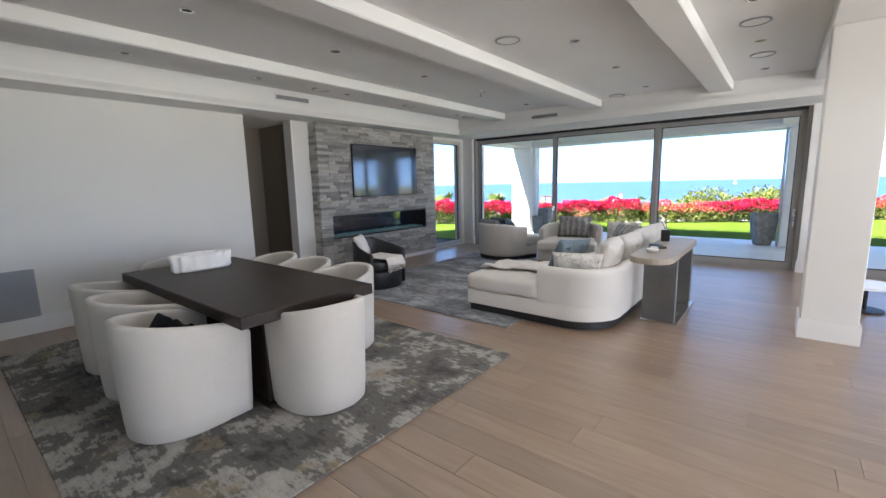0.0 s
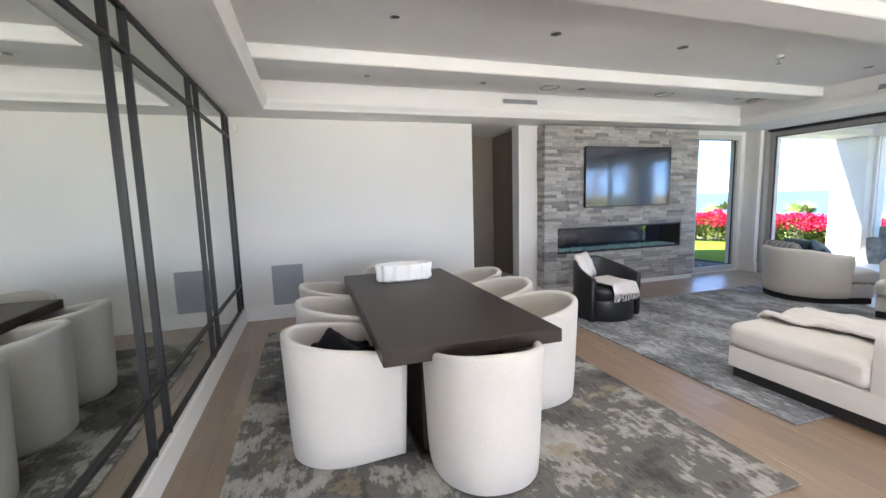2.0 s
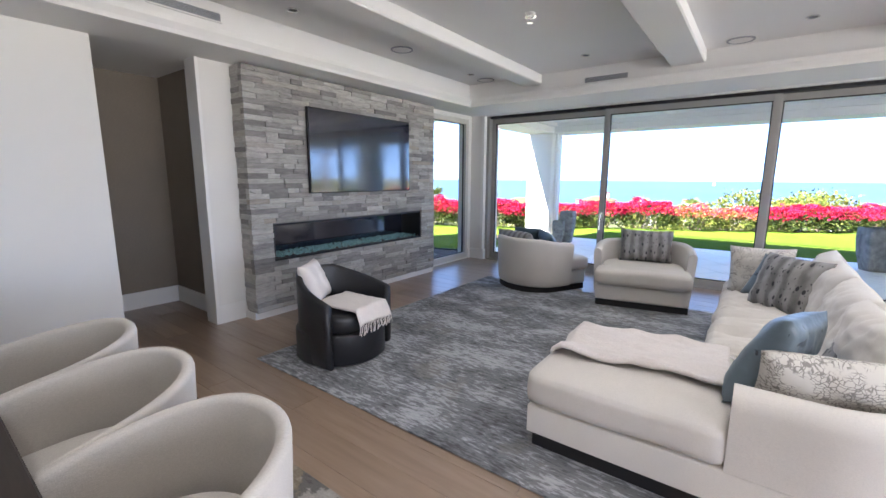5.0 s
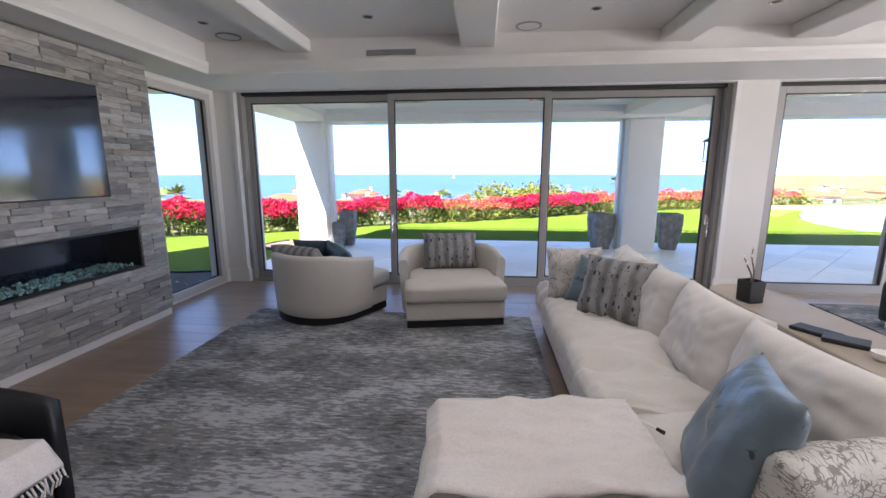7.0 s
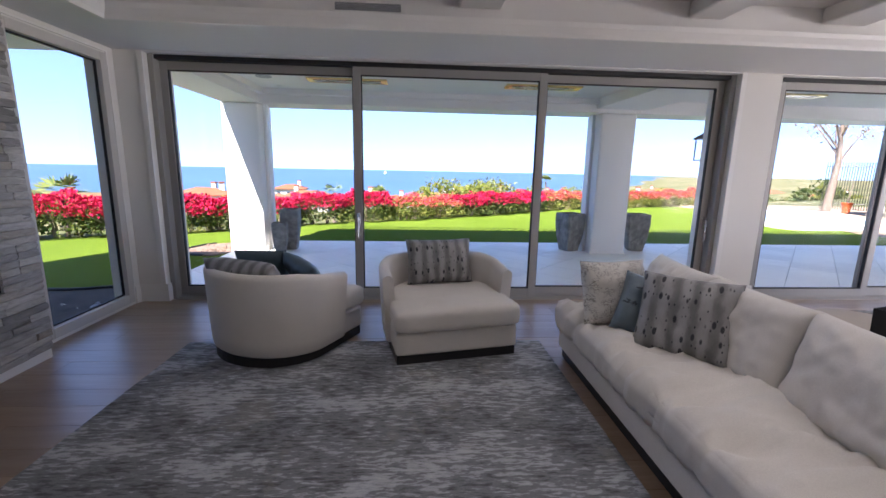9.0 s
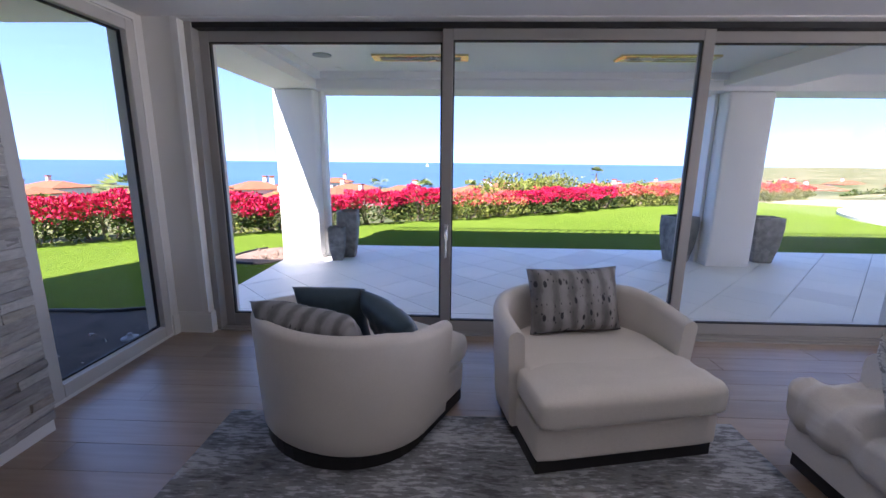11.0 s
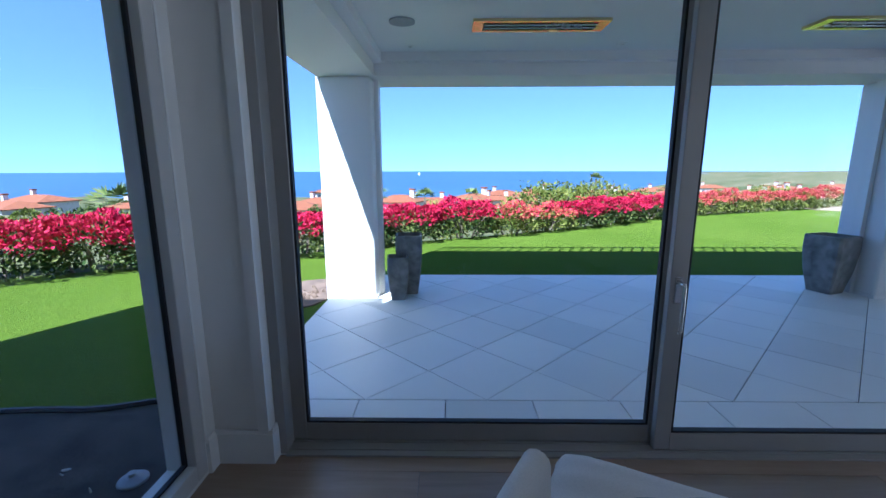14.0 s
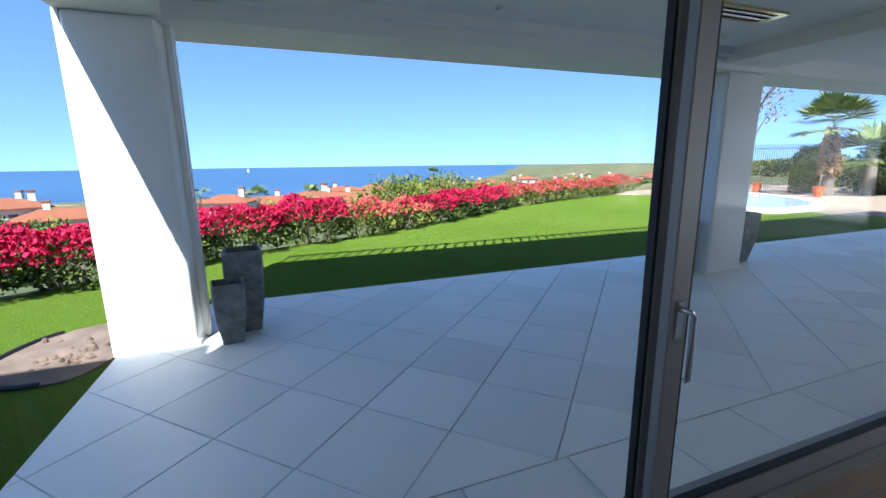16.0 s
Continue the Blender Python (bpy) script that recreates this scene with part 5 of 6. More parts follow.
# ---- planting ----
def leaves(count, rx, ry, rz, z0, size, seed, low=0.0, bias=0.75, crown_only=False):
    """Many small folded leaves through the outer part of a lumpy crown."""
    g = random.Random(seed)
    verts, faces = [], []
    while len(faces) < count * 2:
        v = Vector((g.gauss(0, 1), g.gauss(0, 1), g.gauss(0, 1))).normalized()
        if v.z < -0.75 or (crown_only and v.z < 0.35 * g.random() ** 0.7 - 0.25 * noise.noise(v * 3 + Vector((seed, 1, 0)))):
            continue
        lump = 0.80 + 0.32 * noise.noise(v * 2.1 + Vector((seed, 0, 0))) + 0.14 * noise.noise(v * 5 + Vector((0, seed, 0)))
        r = lump * (bias + (1.06 - bias) * g.random() ** 0.5)
        p = Vector((v.x * rx * r, v.y * ry * r, z0 + v.z * rz * r))
        if p.z < low:
            p.z = low + g.random() * 0.05
        d = (v + Vector((g.uniform(-1, 1), g.uniform(-1, 1), g.uniform(-0.6, 1)))).normalized()
        side = d.cross(Vector((g.uniform(-1, 1), g.uniform(-1, 1), g.uniform(-1, 1)))).normalized()
        up = side.cross(d).normalized()
        k = size * g.uniform(0.6, 1.3)
        n = len(verts)
        verts += [p - d * k * 0.5, p + side * k * 0.32 + up * k * 0.12, p + d * k * 0.5, p - side * k * 0.32 + up * k * 0.12]
        faces += [(n, n + 1, n + 2), (n, n + 2, n + 3)]
    return verts, faces


def leaf_mesh(name, material, *a, **k):
    verts, faces = leaves(*a, **k)
    me = bpy.data.meshes.new(name)
    me.from_pydata([tuple(v) for v in verts], [], faces)
    me.materials.append(material)
    return me


def stems(rx, seed, h=0.5, n=7):
    g = random.Random(seed)
    out = bmesh.new()
    me = bpy.data.meshes.new("tmp")
    for i in range(n):
        x, y = g.uniform(-0.3, 0.3) * rx, g.uniform(-0.25, 0.25) * rx
        b = tube([(x, y, -0.05), (x * 1.6, y * 1.6, h * 0.5), (x * 3 + g.uniform(-0.1, 0.1), y * 3, h)], [0.03, 0.02, 0.008], 5)
        b.to_mesh(me)
        b.free()
        out.from_mesh(me)
    bpy.data.meshes.remove(me)
    return out


def bush(name, label, group, leaf, flower, seed, rx, ry, rz, z0, n_leaf, n_flower, size=0.075):
    b = thing(name, label, "bush", group)
    part("stems", stems(rx, seed, z0 + rz * 0.5), M_BARK, b)
    o = new("foliage", leaf_mesh("foliage", leaf, n_leaf, rx, ry, rz, z0, size, seed, bias=0.6))
    o.parent = b
    if n_flower:
        o = new("blossom", leaf_mesh("blossom", flower, n_flower, rx * 1.03, ry * 1.03, rz * 1.06, z0 + 0.10, size * 0.95, seed + 50, low=0.2, bias=0.86, crown_only=True))
        o.parent = b
        tagged(o, "papery bright blossom")
    return b


kinds = [bush("bougainvillea_bush", "dense bougainvillea bush full of magenta blossom", "bougainvillea hedge", M_LEAF, M_BLOOM, 3 + i, 1.05, 0.75, 0.42, 0.32, 2000, 2300) for i in range(3)]
fade = [bush("bougainvillea_bush", "sparse bougainvillea bush with faded peach blossom", "bougainvillea hedge", M_OLIVE, M_PEACH, 20 + i, 1.05, 0.8, 0.42, 0.30, 2100, 1250) for i in range(2)]
rng = random.Random(12)
spots = []
for (xa, ya), (xb, yb) in zip(HEDGE, HEDGE[1:]):
    n = max(1, round(math.hypot(xb - xa, yb - ya) / 1.15))
    for i in range(n):
        spots.append((xa + (xb - xa) * i / n, ya + (yb - ya) * i / n, math.degrees(math.atan2(yb - ya, xb - xa))))
used = set()
for i, (x, y, r) in enumerate(spots):
    faded = -4.1 < x < -2.0 or x > 1.2
    src = rng.choice(fade if faded else kinds)
    m = pose(x + 0.25, y + 0.75, -0.05, 0, 0, r + rng.uniform(-25, 25) + rng.choice((0, 180))) @ Matrix.Diagonal((1, 1, rng.uniform(0.9, 1.12), 1))
    if src.name not in used:
        used.add(src.name)
        src.matrix_basis = m
    else:
        copy_thing(src, m)
shrub = [bush("shrub", "loose yellow green garden shrub behind the hedge", "shrubs behind the hedge", M_OLIVE, M_PEACH, 40 + i, 1.5, 1.3, 0.9, 0.5, 2400, 0, 0.10) for i in range(2)]
for i, (x, y, z) in enumerate(((-2.1, 19.0, -0.15), (-0.3, 20.2, -0.1), (-0.4, 22.5, -0.3), (2.4, 23.5, -0.5), (5.0, 26, -0.6), (8.5, 28, -0.8), (11, 31, -0.9), (-5.5, 21.5, -0.9), (-9.5, 18.0, -0.9), (-15, 15.5, -0.8), (14.5, 33, -0.8), (3.8, 28, -0.9))):
    m = pose(x, y, z, 0, 0, 40 * i)
    if i < 2:
        shrub[i].matrix_basis = m
    else:
        copy_thing(shrub[i % 2], m)


def fan_palm(at, height, fronds, reach, seed, label, skirt=True):
    g = random.Random(seed)
    p = thing("palm_tree", label, "palm tree", "palm trees", at)
    part("trunk", tube([(0, 0, -0.3), (0.05, 0, height * 0.5), (0.02, 0.03, height)], [0.17 * reach, 0.13 * reach, 0.11 * reach], 12), M_BARK, p, smooth=True)
    if skirt:
        verts, faces = leaves(700, 0.27 * reach, 0.27 * reach, height * 0.46, height * 0.56, 0.20, seed, bias=0.6)
        me = bpy.data.meshes.new("dry_skirt")
        me.from_pydata([tuple(v) for v in verts], [], faces)
        me.materials.append(M_THATCH)
        o = new("dry_skirt", me)
        o.parent = p
        tagged(o, "shaggy dry brown leaf bases")
    verts, faces = [], []
    for i in range(fronds):
        a, e = 2.4 * i + g.uniform(-0.2, 0.2), g.uniform(-0.15, 1.3)
        d = Vector((math.cos(a) * math.cos(e), math.sin(a) * math.cos(e), math.sin(e)))
        side = d.cross(Vector((0, 0, 1))).normalized()
        up = side.cross(d)
        hub = Vector((0, 0, height)) + d * reach * 0.55
        n0 = len(verts)
        verts += [Vector((0, 0, height)) + side * 0.012, Vector((0, 0, height)) - side * 0.012, hub]
        faces.append((n0, n0 + 1, n0 + 2))
        for k in range(13):
            b = (k - 6) * 0.23
            tip = hub + (d * math.cos(b) + side * math.sin(b)) * reach * 0.62 - Vector((0, 0, 0.16 * reach * g.random())) + up * 0.03
            q = (d * -math.sin(b) + side * math.cos(b)) * 0.042 * reach
            mid = hub.lerp(tip, 0.55)
            n0 = len(verts)
            verts += [hub, mid + q, tip, mid - q]
            faces += [(n0, n0 + 1, n0 + 2), (n0, n0 + 2, n0 + 3)]
    me = bpy.data.meshes.new("fronds")
    me.from_pydata([tuple(v) for v in verts], [], faces)
    me.materials.append(M_PALMLEAF)
    o = new("fronds", me)
    o.parent = p
    return p


fan_palm(pose(15.75, 18.35, -0.05, 0, -4, 0), 2.75, 30, 1.45, 5, "fan palm with a shaggy brown trunk by the pool")
fan_palm(pose(17.2, 17.7, -0.05), 1.5, 20, 1.5, 6, "low young fan palm by the dark hedge", False)
for x, y, z, h, s in ((-24, 30, -3.6, 3.0, 1), (-20.5, 33, -4.0, 3.2, 2), (-8, 58, -6, 4.0, 3), (-2, 64, -6.3, 4.0, 4), (22, 85, -7, 6.5, 8), (-14, 60, -6, 4.2, 9)):
    fan_palm(pose(x, y, z), h, 13, 1.5, s, "distant garden palm on the slope below", False)

# ---- houses below ----
def villa(at, w, d, h, seed):
    g = random.Random(seed)
    v = thing("villa", "white rendered villa with a terracotta tile roof", "house", "villas on the slope", at)
    part("wall", box(-w / 2, w / 2, -d / 2, d / 2, -4, h), M_HOUSE, v)
    rings = [[(sx * (w / 2 + 0.5), sy * (d / 2 + 0.5), h) for sx, sy in ((-1, -1), (1, -1), (1, 1), (-1, 1))],
             [(sx * (w / 2 + 0.5), sy * (d / 2 + 0.5), h + 0.18) for sx, sy in ((-1, -1), (1, -1), (1, 1), (-1, 1))],
             [(sx * (w / 2 - d * 0.42), sy * 0.05, h + d * 0.20) for sx, sy in ((-1, -1), (1, -1), (1, 1), (-1, 1))]]
    part("roof", loft(rings), M_ROOF, v)
    for i in range(3):
        x = -w / 2 + w * (i + 0.5) / 3
        win = part("window", box(x - 0.55, x + 0.55, -d / 2 - 0.04, -d / 2 - 0.005, h - 2.1, h - 0.7), M_WINDOWDARK, v)
        part("sill", box(x - 0.65, x + 0.65, -d / 2 - 0.12, -d / 2 - 0.005, h - 2.22, h - 2.11), M_HOUSE, win)
    x = g.uniform(-w / 3, w / 3)
    ch = part("chimney", box(x - 0.45, x + 0.45, -0.4, 0.4, h, h + d * 0.2 + 1.0, 0.03), M_HOUSE, v)
    part("chimney_cap", box(x - 0.55, x + 0.55, -0.5, 0.5, h + d * 0.2 + 1.0, h + d * 0.2 + 1.25), M_ROOF, ch)
    return v


rng = random.Random(21)
places = [(-46, 62), (-34, 68), (-25, 60), (-19, 70), (-10, 62), (-3, 72), (4, 66), (11, 76), (18, 70), (27, 80), (36, 76), (45, 88), (-60, 58), (56, 82), (30, 100), (8, 96), (-28, 92), (48, 110), (66, 100), (-75, 40), (-68, 70), (80, 112), (95, 98), (110, 130), (128, 108), (84, 84), (100, 76), (72, 128), (140, 140), (120, 84),
          (-15, 64), (0, 62), (7, 70), (14, 65), (22, 73), (31, 71), (40, 79), (50, 78), (-7, 67), (-22, 66), (60, 88), (70, 92), (-40, 66), (-30, 61), (23, 62), (37, 66)]
types = [villa(pose(0, 0, 0), 11, 7.5, 3.6, 1), villa(pose(0, 0, 0), 8.5, 7, 4.4, 2), villa(pose(0, 0, 0), 13, 8, 3.4, 3)]
for i, (x, y) in enumerate(places):
    m = pose(x * 1.5, y * 1.5, -9.3 - 0.012 * max(0, y - 60) + rng.uniform(-0.6, 0.5), 0, 0, rng.uniform(-30, 30))
    if i < 3:
        types[i].matrix_basis = m
    else:
        copy_thing(types[i % 3], m)
far_tree = [bush("slope_tree", "rounded green tree among the villas below", "trees on the slope", M_LEAF if i else M_OLIVE, None, 70 + i, 2.4, 2.4, 1.9, 1.6, 900, 0, 0.42) for i in range(2)]
for i in range(110):
    a, r = radians(rng.uniform(-72, 62)), rng.uniform(42, 120)
    x, y = r * math.sin(a), 8 + r * math.cos(a)
    m = pose(x, y, drop(x, y) - 1.6, 0, 0, rng.uniform(0, 360))
    if i < 2:
        far_tree[i].matrix_basis = m
    else:
        copy_thing(far_tree[i % 2], m)

# ---- pool corner ----
pool = [(7.6, 15.6), (8.8, 15.3), (10.5, 15.6), (12.3, 17.0), (13.8, 19.4), (13.4, 20.9), (11.0, 20.8), (9.0, 19.6), (7.8, 17.6)]
def grow(pts, k):
    cx, cy = sum(p[0] for p in pts) / len(pts), sum(p[1] for p in pts) / len(pts)
    out = []
    n = len(pts)
    for i in range(n):
        for j in range(6):
            u = j / 6
            p0, p1, p2, p3 = (Vector(pts[(i + o) % n]) for o in (-1, 0, 1, 2))
            q = 0.5 * ((2 * p1) + (p2 - p0) * u + (2 * p0 - 5 * p1 + 4 * p2 - p3) * u * u + (3 * p1 - p0 - 3 * p2 + p3) * u ** 3)
            out.append((cx + (q.x - cx) * k, cy + (q.y - cy) * k))
    return out


pl = thing("swimming_pool", "pale kidney shaped pool with a light stone rim", "pool")
part("rim", prism(grow(pool, 1.0), -0.1, 0.06, 0.02), M_POOL, pl)
part("water_surface", prism(grow(pool, 0.86), 0.055, 0.064), M_POOLWATER, pl, "pale still water")
setting("soil_bed", prism(grow([(9.0, 14.6), (13, 13.6), (20, 14), (24, 19), (22, 24), (15, 25), (9, 23.4), (12, 20)], 1.0), -0.12, -0.035), M_SAND, "bare sandy soil round the pool", "soil")
setting("soil_bed", prism(grow([(-9.6, 6.0), (-6.5, 5.5), (-6.5, 8.9), (-7.4, 9.05), (-8.4, 8.95), (-9.8, 8.6)], 1.0), -0.12, -0.03), M_SOIL, "bare dark soil beside the window", "soil")
setting("soil_bed", prism(grow([(-7.35, 11.35), (-6.75, 11.15), (-6.5, 11.5), (-6.48, 12.0), (-6.8, 12.4), (-7.25, 12.1)], 1.0), -0.10, -0.028), M_DRYSOIL, "small patch of bare soil in the lawn", "soil")
edge = grow([(-7.35, 11.35), (-6.75, 11.15), (-6.5, 11.5), (-6.48, 12.0), (-6.8, 12.4), (-7.25, 12.1)], 1.0)
tagged(part("lawn_edging", tube([(x, y, -0.02) for x, y in edge[28:] + edge[:6]], 0.02, 6), M_BLACK, None, smooth=True), "black curved edging between lawn and soil", "edging")
rim = sorted(p for p in grow([(-9.6, 6.0), (-6.5, 5.5), (-6.5, 8.9), (-7.4, 9.05), (-8.4, 8.95), (-9.8, 8.6)], 1.0) if p[1] > 8.2)
tagged(part("lawn_edging", tube([(x, y, -0.02) for x, y in rim], 0.022, 6), M_BLACK, None, smooth=True), "black edging between lawn and dark soil", "edging")
cap = thing("drain_cap", "round pale plastic drain cap set in soil", "drain cap", at=pose(-6.62, 8.44, -0.03))
part("rim", drum(0.07, -0.02, 0.015, 0.012), M_GRILLE, cap, smooth=True)
part("plug", drum(0.025, 0.016, 0.032, 0.006), M_GRILLE, cap, smooth=True)
g = random.Random(77)
bm = bmesh.new()
for i in range(60):
    k = g.uniform(0.003, 0.009)
    bmesh.ops.create_icosphere(bm, subdivisions=1, radius=k, matrix=pose(g.uniform(-8.6, -6.5), g.uniform(6.9, 8.6), -0.03 + k * 0.3, g.random() * 90, g.random() * 90, g.random() * 90) @ Matrix.Diagonal((g.uniform(1, 4), 1, 0.6, 1)))
tagged(part("soil_litter", bm, M_HOUSE, None), "pale chips and straw scattered on dark soil", "litter", kind="stuff")
g = random.Random(33)
bm = bmesh.new()
for i in range(26):
    k = g.uniform(0.012, 0.04)
    bmesh.ops.create_icosphere(bm, subdivisions=1, radius=k, matrix=pose(-6.9 + g.uniform(-0.28, 0.28), 11.8 + g.uniform(-0.4, 0.3), -0.03 + k * 0.3, g.random() * 90, g.random() * 90, 0) @ Matrix.Diagonal((1.3, 1, 0.7, 1)))
tagged(part("soil_clods", bm, M_DRYSOIL, None), "loose clods of earth and stones", "stones", kind="stuff")
fence = thing("pool_fence", "black metal picket fence beyond the pool", "fence")
for z in (0.25, 2.0):
    part("rail", tube([(16.6, 23.3, z), (18.2, 21.9, z), (19.5, 20.5, z)], 0.022, 6), M_BLACK, fence)
me = data_of("picket", box(-0.011, 0.011, -0.011, 0.011, -0.05, 2.2), M_BLACK)
for i in range(46):
    u = i / 45
    p = Vector((16.6, 23.3)).lerp(Vector((18.2, 21.9)), u / 0.52) if u < 0.52 else Vector((18.2, 21.9)).lerp(Vector((19.5, 20.5)), (u - 0.52) / 0.48)
    piece("picket", me, fence, pose(p.x, p.y, 0))
for x, y, h in ((15.2, 20.75, 0.46), (14.75, 18.1, 0.42)):
    q = thing("flower_pot", "bright orange glazed flower pot on the soil", "flower pot", "orange flower pots", at=pose(x, y, -0.035))
    part("pot", loft([[(r * math.cos(a), r * math.sin(a), z) for a in (2 * math.pi * i / 24 for i in range(24))] for r, z in ((0.12, 0), (0.18, h - 0.06), (0.20, h - 0.05), (0.20, h), (0.17, h), (0.165, h - 0.1))]), M_ORANGE, q, smooth=True)
    part("plant", tube([(0, 0, h - 0.15), (0.05, 0, h + 0.3), (0.22, 0.1, h + 0.8)], [0.03, 0.025, 0.01], 6), M_BARK, q)
col = thing("clipped_hedge", "clipped yellow green hedge block by the fence", "hedge", at=pose(16.75, 19.45, -0.05))
o = new("foliage", leaf_mesh("foliage", M_OLIVE, 5000, 0.95, 0.95, 1.5, 0.85, 0.12, 90, bias=0.75))
o.parent = col
dk = thing("tall_hedge", "tall dark green hedge in shade", "hedge", at=pose(19.4, 17.6, -0.05))
o = new("foliage", leaf_mesh("foliage", M_LEAF, 7000, 2.3, 2.0, 1.7, 0.8, 0.17, 91, bias=0.7))
o.parent = dk
bt = thing("bare_tree", "slender tree with a thin dry brown crown", "tree", at=pose(14.4, 20.9, -0.1))
part("trunk", tube([(0, 0, 0), (0.2, 0, 2.2), (0.1, 0.1, 4.2)], [0.16, 0.12, 0.05], 8), M_BARK, bt, smooth=True)
for i in range(7):
    a = 0.9 * i
    part("limb", tube([(0.15, 0.05, 2.0 + 0.25 * i), (0.7 * math.cos(a), 0.7 * math.sin(a), 3.0 + 0.25 * i), (1.3 * math.cos(a), 1.3 * math.sin(a), 3.7 + 0.25 * i)], [0.05, 0.035, 0.012], 5), M_BARK, bt)
o = new("crown", leaf_mesh("crown", M_DRYLEAF, 900, 1.6, 1.6, 1.4, 4.0, 0.11, 92, bias=0.3))
o.parent = bt

# ---- stone strips of the chimney breast ----
rng = random.Random(5)
RH = 0.052
LENGTHS = (0.14, 0.22, 0.30, 0.40)
def strip_mesh(l, k):
    g = random.Random(k)
    bm = bmesh.new()
    bmesh.ops.create_cube(bm, size=1, matrix=Matrix.Translation((0, l / 2, RH / 2)) @ Matrix.Diagonal((0.06, l - 0.003, RH - 0.003, 1)))
    es = [e for e in bm.edges if all(v.co.x > 0 for v in e.verts)]
    bmesh.ops.subdivide_edges(bm, edges=es, cuts=1)
    for v in bm.verts:
        if v.co.x > 0:
            v.co.x += g.uniform(-0.007, 0.007)
    return data_of("stone", bm, M_STONE)


strips = {(l, k): strip_mesh(l, k) for l in LENGTHS for k in range(3)}
rest = []
made = 0
z = 0.076
while z < SOFFIT - 0.03:
    h = min(1.0, (SOFFIT - 0.02 - z) / RH)
    for lo, hi in (((Y0, A0), (A1, Y1)) if H0 - RH * 0.6 < z < H1 - RH * 0.4 else ((Y0, Y1),)):
        y = lo
        while y < hi - 0.002:
            l = rng.choice(LENGTHS)
            if hi - y - l < 0.10:
                l = hi - y
            key = min(LENGTHS, key=lambda a: abs(a - l))
            m = pose(FX + rng.uniform(-0.006, 0.014), y, z) @ Matrix.Diagonal((1, l / key, h, 1))
            me = strips[key, rng.randrange(3)]
            if 4.15 <= y < 7.2 and 0.55 < z < 1.75 and made < 300:
                piece("stone", me, f, m)
                made += 1
            else:
                rest.append((me, m))
            y += l
    me = strips[0.14, rng.randrange(3)]
    rest.append((me, pose(FX + 0.028, Y0 + 0.035 + rng.uniform(-0.008, 0.006), z, 0, 0, 90) @ Matrix.Diagonal((1, (FX + 0.028 - FB) / 0.14, h, 1))))
    rest.append((me, pose(FX + 0.028, Y1 - 0.035 + rng.uniform(-0.006, 0.006), z, 0, 0, 90) @ Matrix.Diagonal((-1, (FX + 0.028 - FB) / 0.14, h, 1))))
    z += RH
bm = bmesh.new()
for me, m in rest:
    n0 = len(bm.verts)
    bm.from_mesh(me)
    bm.verts.ensure_lookup_table()
    for v in bm.verts[n0:]:
        v.co = m @ v.co
tagged(part("stones", bm, M_STONE, f), kind="stuff")

# ---- terrace tiles ----
tiles = thing("terrace_paving", "pale limestone tiles laid diagonally on the terrace", "paving", kind="structure")
S = 0.5834
def clip(poly, ax, v, keep):
    out = []
    for p, q in zip(poly, poly[1:] + poly[:1]):
        a, b = keep * (p[ax] - v), keep * (q[ax] - v)
        if a >= 0:
            out.append(p)
        if a * b < 0:
            u = a / (a - b)
            out.append((p[0] + (q[0] - p[0]) * u, p[1] + (q[1] - p[1]) * u))
    return out


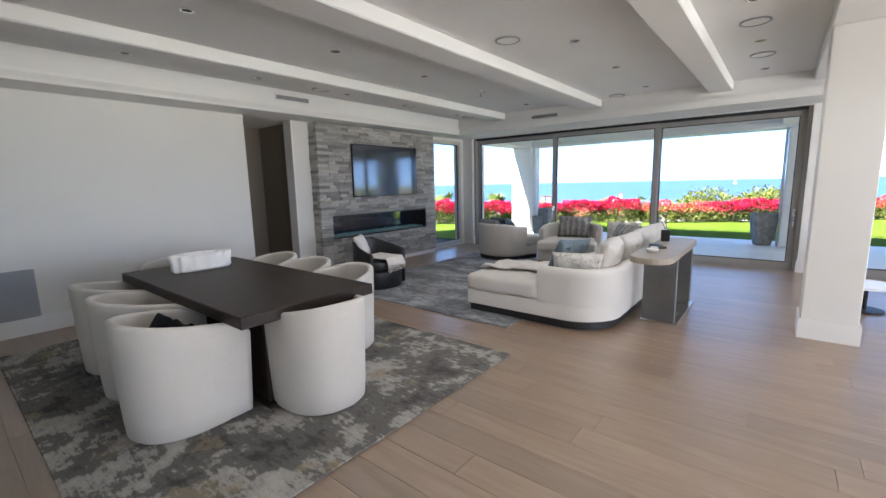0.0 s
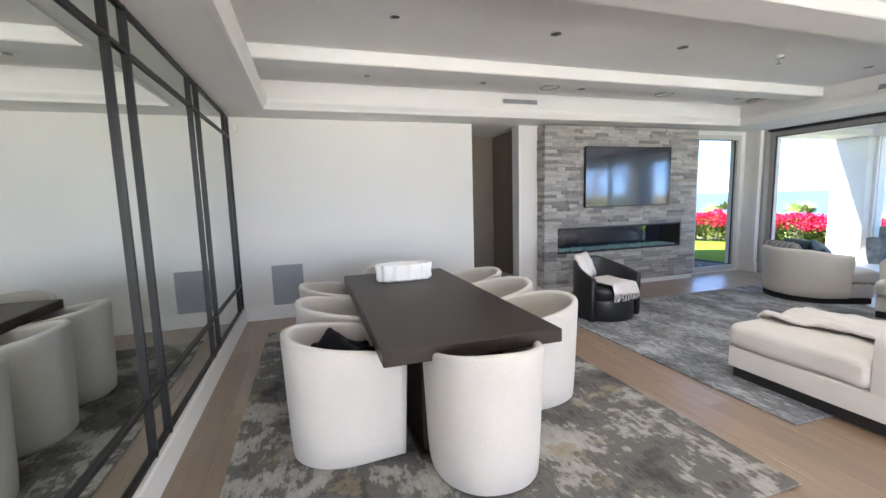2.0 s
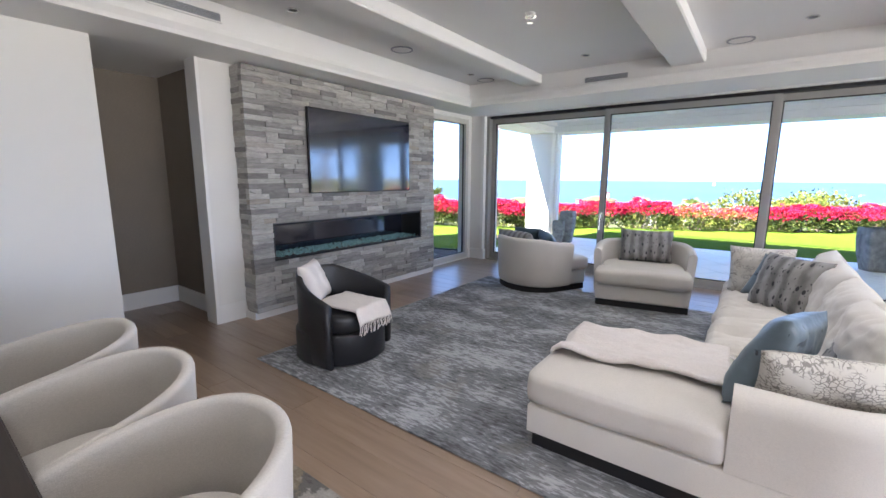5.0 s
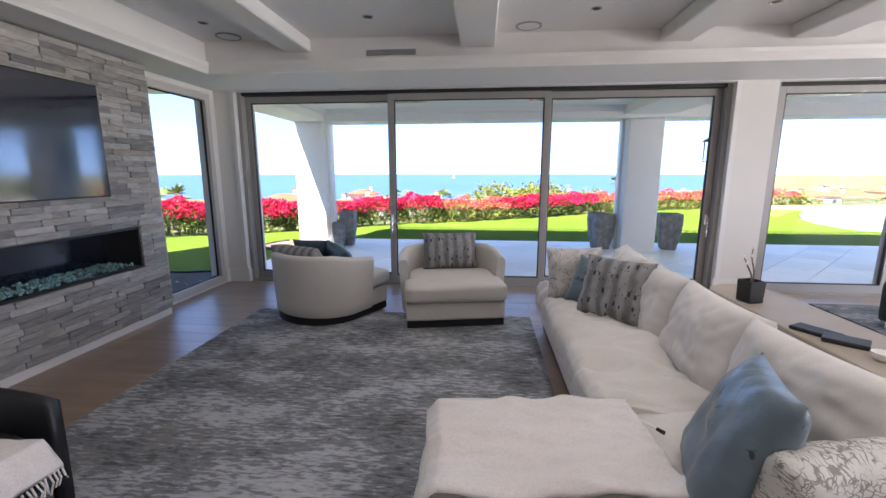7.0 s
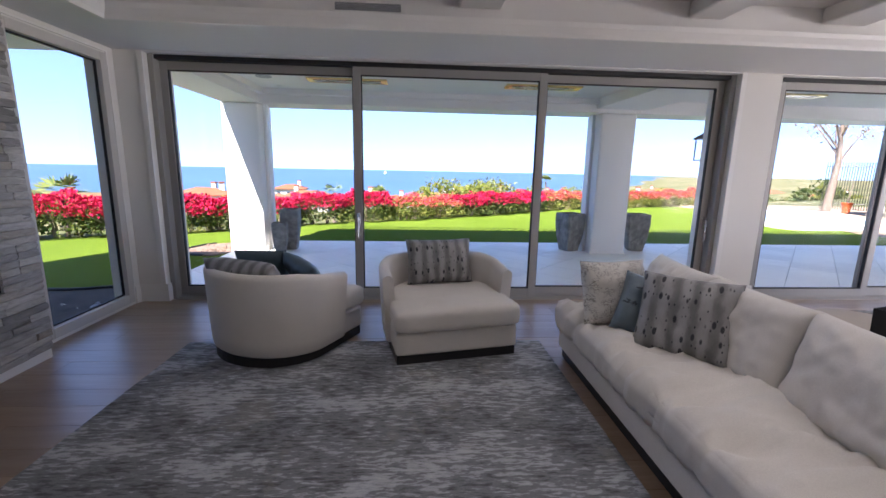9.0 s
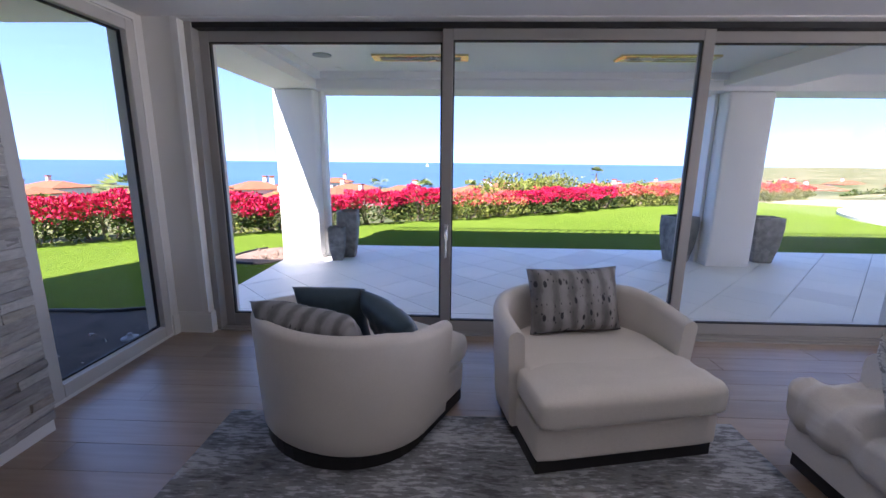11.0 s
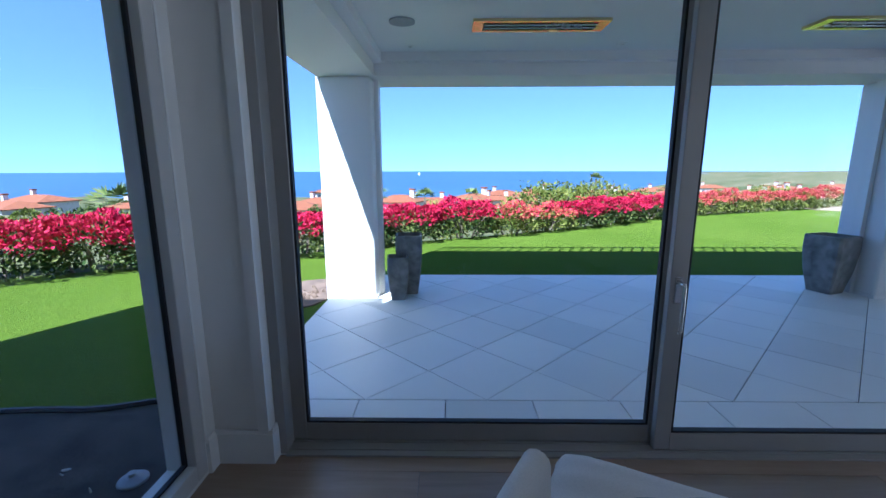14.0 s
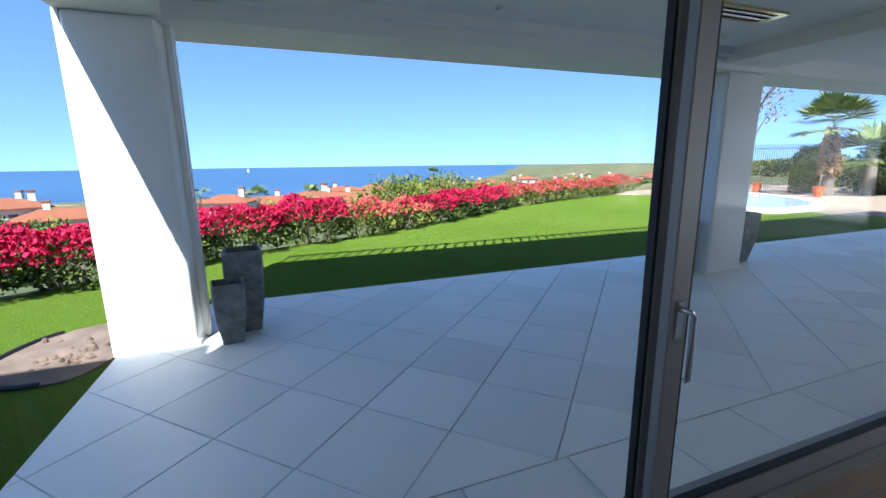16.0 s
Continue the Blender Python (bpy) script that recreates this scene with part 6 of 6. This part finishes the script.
half = S / math.sqrt(2)
full = data_of("tile", prism([(half - 0.004, 0), (0, half - 0.004), (-half + 0.004, 0), (0, -half + 0.004)], -0.03, 0.0, 0.003, 1), M_TILE)
cuts = bmesh.new()
BY0, BY1 = 9.185, GY1
count = 0
for i in range(-4, 44):
    for j in range(-8, 12):
        cx, cy = -5.59 + half + i * half, 9.185 + j * half
        if (i + j) % 2:
            continue
        poly = [(cx + half - 0.004, cy), (cx, cy + half - 0.004), (cx - half + 0.004, cy), (cx, cy - half + 0.004)]
        inside = all(GX0 < p[0] < GX1 and BY0 < p[1] < BY1 for p in poly)
        if inside and count < 300:
            piece("tile", full, tiles, pose(cx, cy, -0.012))
            count += 1
            continue
        for ax, v, keep in ((0, GX0, 1), (0, GX1, -1), (1, BY0 + 0.003, 1), (1, BY1, -1)):
            poly = clip(poly, ax, v, keep)
            if len(poly) < 3:
                break
        if len(poly) >= 3:
            vs = [cuts.verts.new((x, y, -0.012)) for x, y in poly]
            lo = [cuts.verts.new((x, y, -0.042)) for x, y in poly]
            cuts.faces.new(vs)
            for a in range(len(vs)):
                b = (a + 1) % len(vs)
                cuts.faces.new((vs[b], vs[a], lo[a], lo[b]))
tagged(part("cut_tiles", cuts, M_TILE, tiles), kind="stuff")
border = data_of("tile", box(0.003, S - 0.003, 0, 0.37, -0.03, 0, 0.003), M_TILE)
for i in range(27):
    piece("tile", border, tiles, pose(-6.21 + i * S, 8.812, -0.012))

# ---- floor boards ----
bm = box(XW - 0.2, XE, YB, 8.61, -0.15, -0.004)
bx(bm, -7.5, XW - 0.2, 2.1, 3.98, -0.15, -0.004)
fl = setting("floor", bm, M_GROUT, "wide pale brown oak plank floor", "floor")
WIDE = 0.205
LENS = (1.7, 2.0, 2.3)
meshes = {l: data_of("plank", box(0.001, l - 0.001, 0.0008, WIDE - 0.0008, -0.02, 0, 0.0015), M_FLOOR) for l in LENS}
rng = random.Random(4)
rest = bmesh.new()
count = 0
y = YB
while y < 8.6:
    wide = min(WIDE, 8.6 - y)
    x = -7.5 - rng.random() * 1.9
    while x < XE:
        l = rng.choice(LENS)
        a, b = max(x, -7.5 if 2.1 <= y < 3.8 else XW - 0.2), min(x + l, XE)
        if b - a > 0.02:
            if a == x and b == x + l and wide == WIDE and x < 1.6 and y > -0.4 and count < 300:
                piece("plank", meshes[l], fl, pose(x, y, 0))
                count += 1
            else:
                bx(rest, a + 0.001, b - 0.001, y + 0.0008, y + wide - 0.0008, -0.02, 0)
        x += l
    y += WIDE
tagged(part("planks", rest, M_FLOOR, fl), kind="stuff")
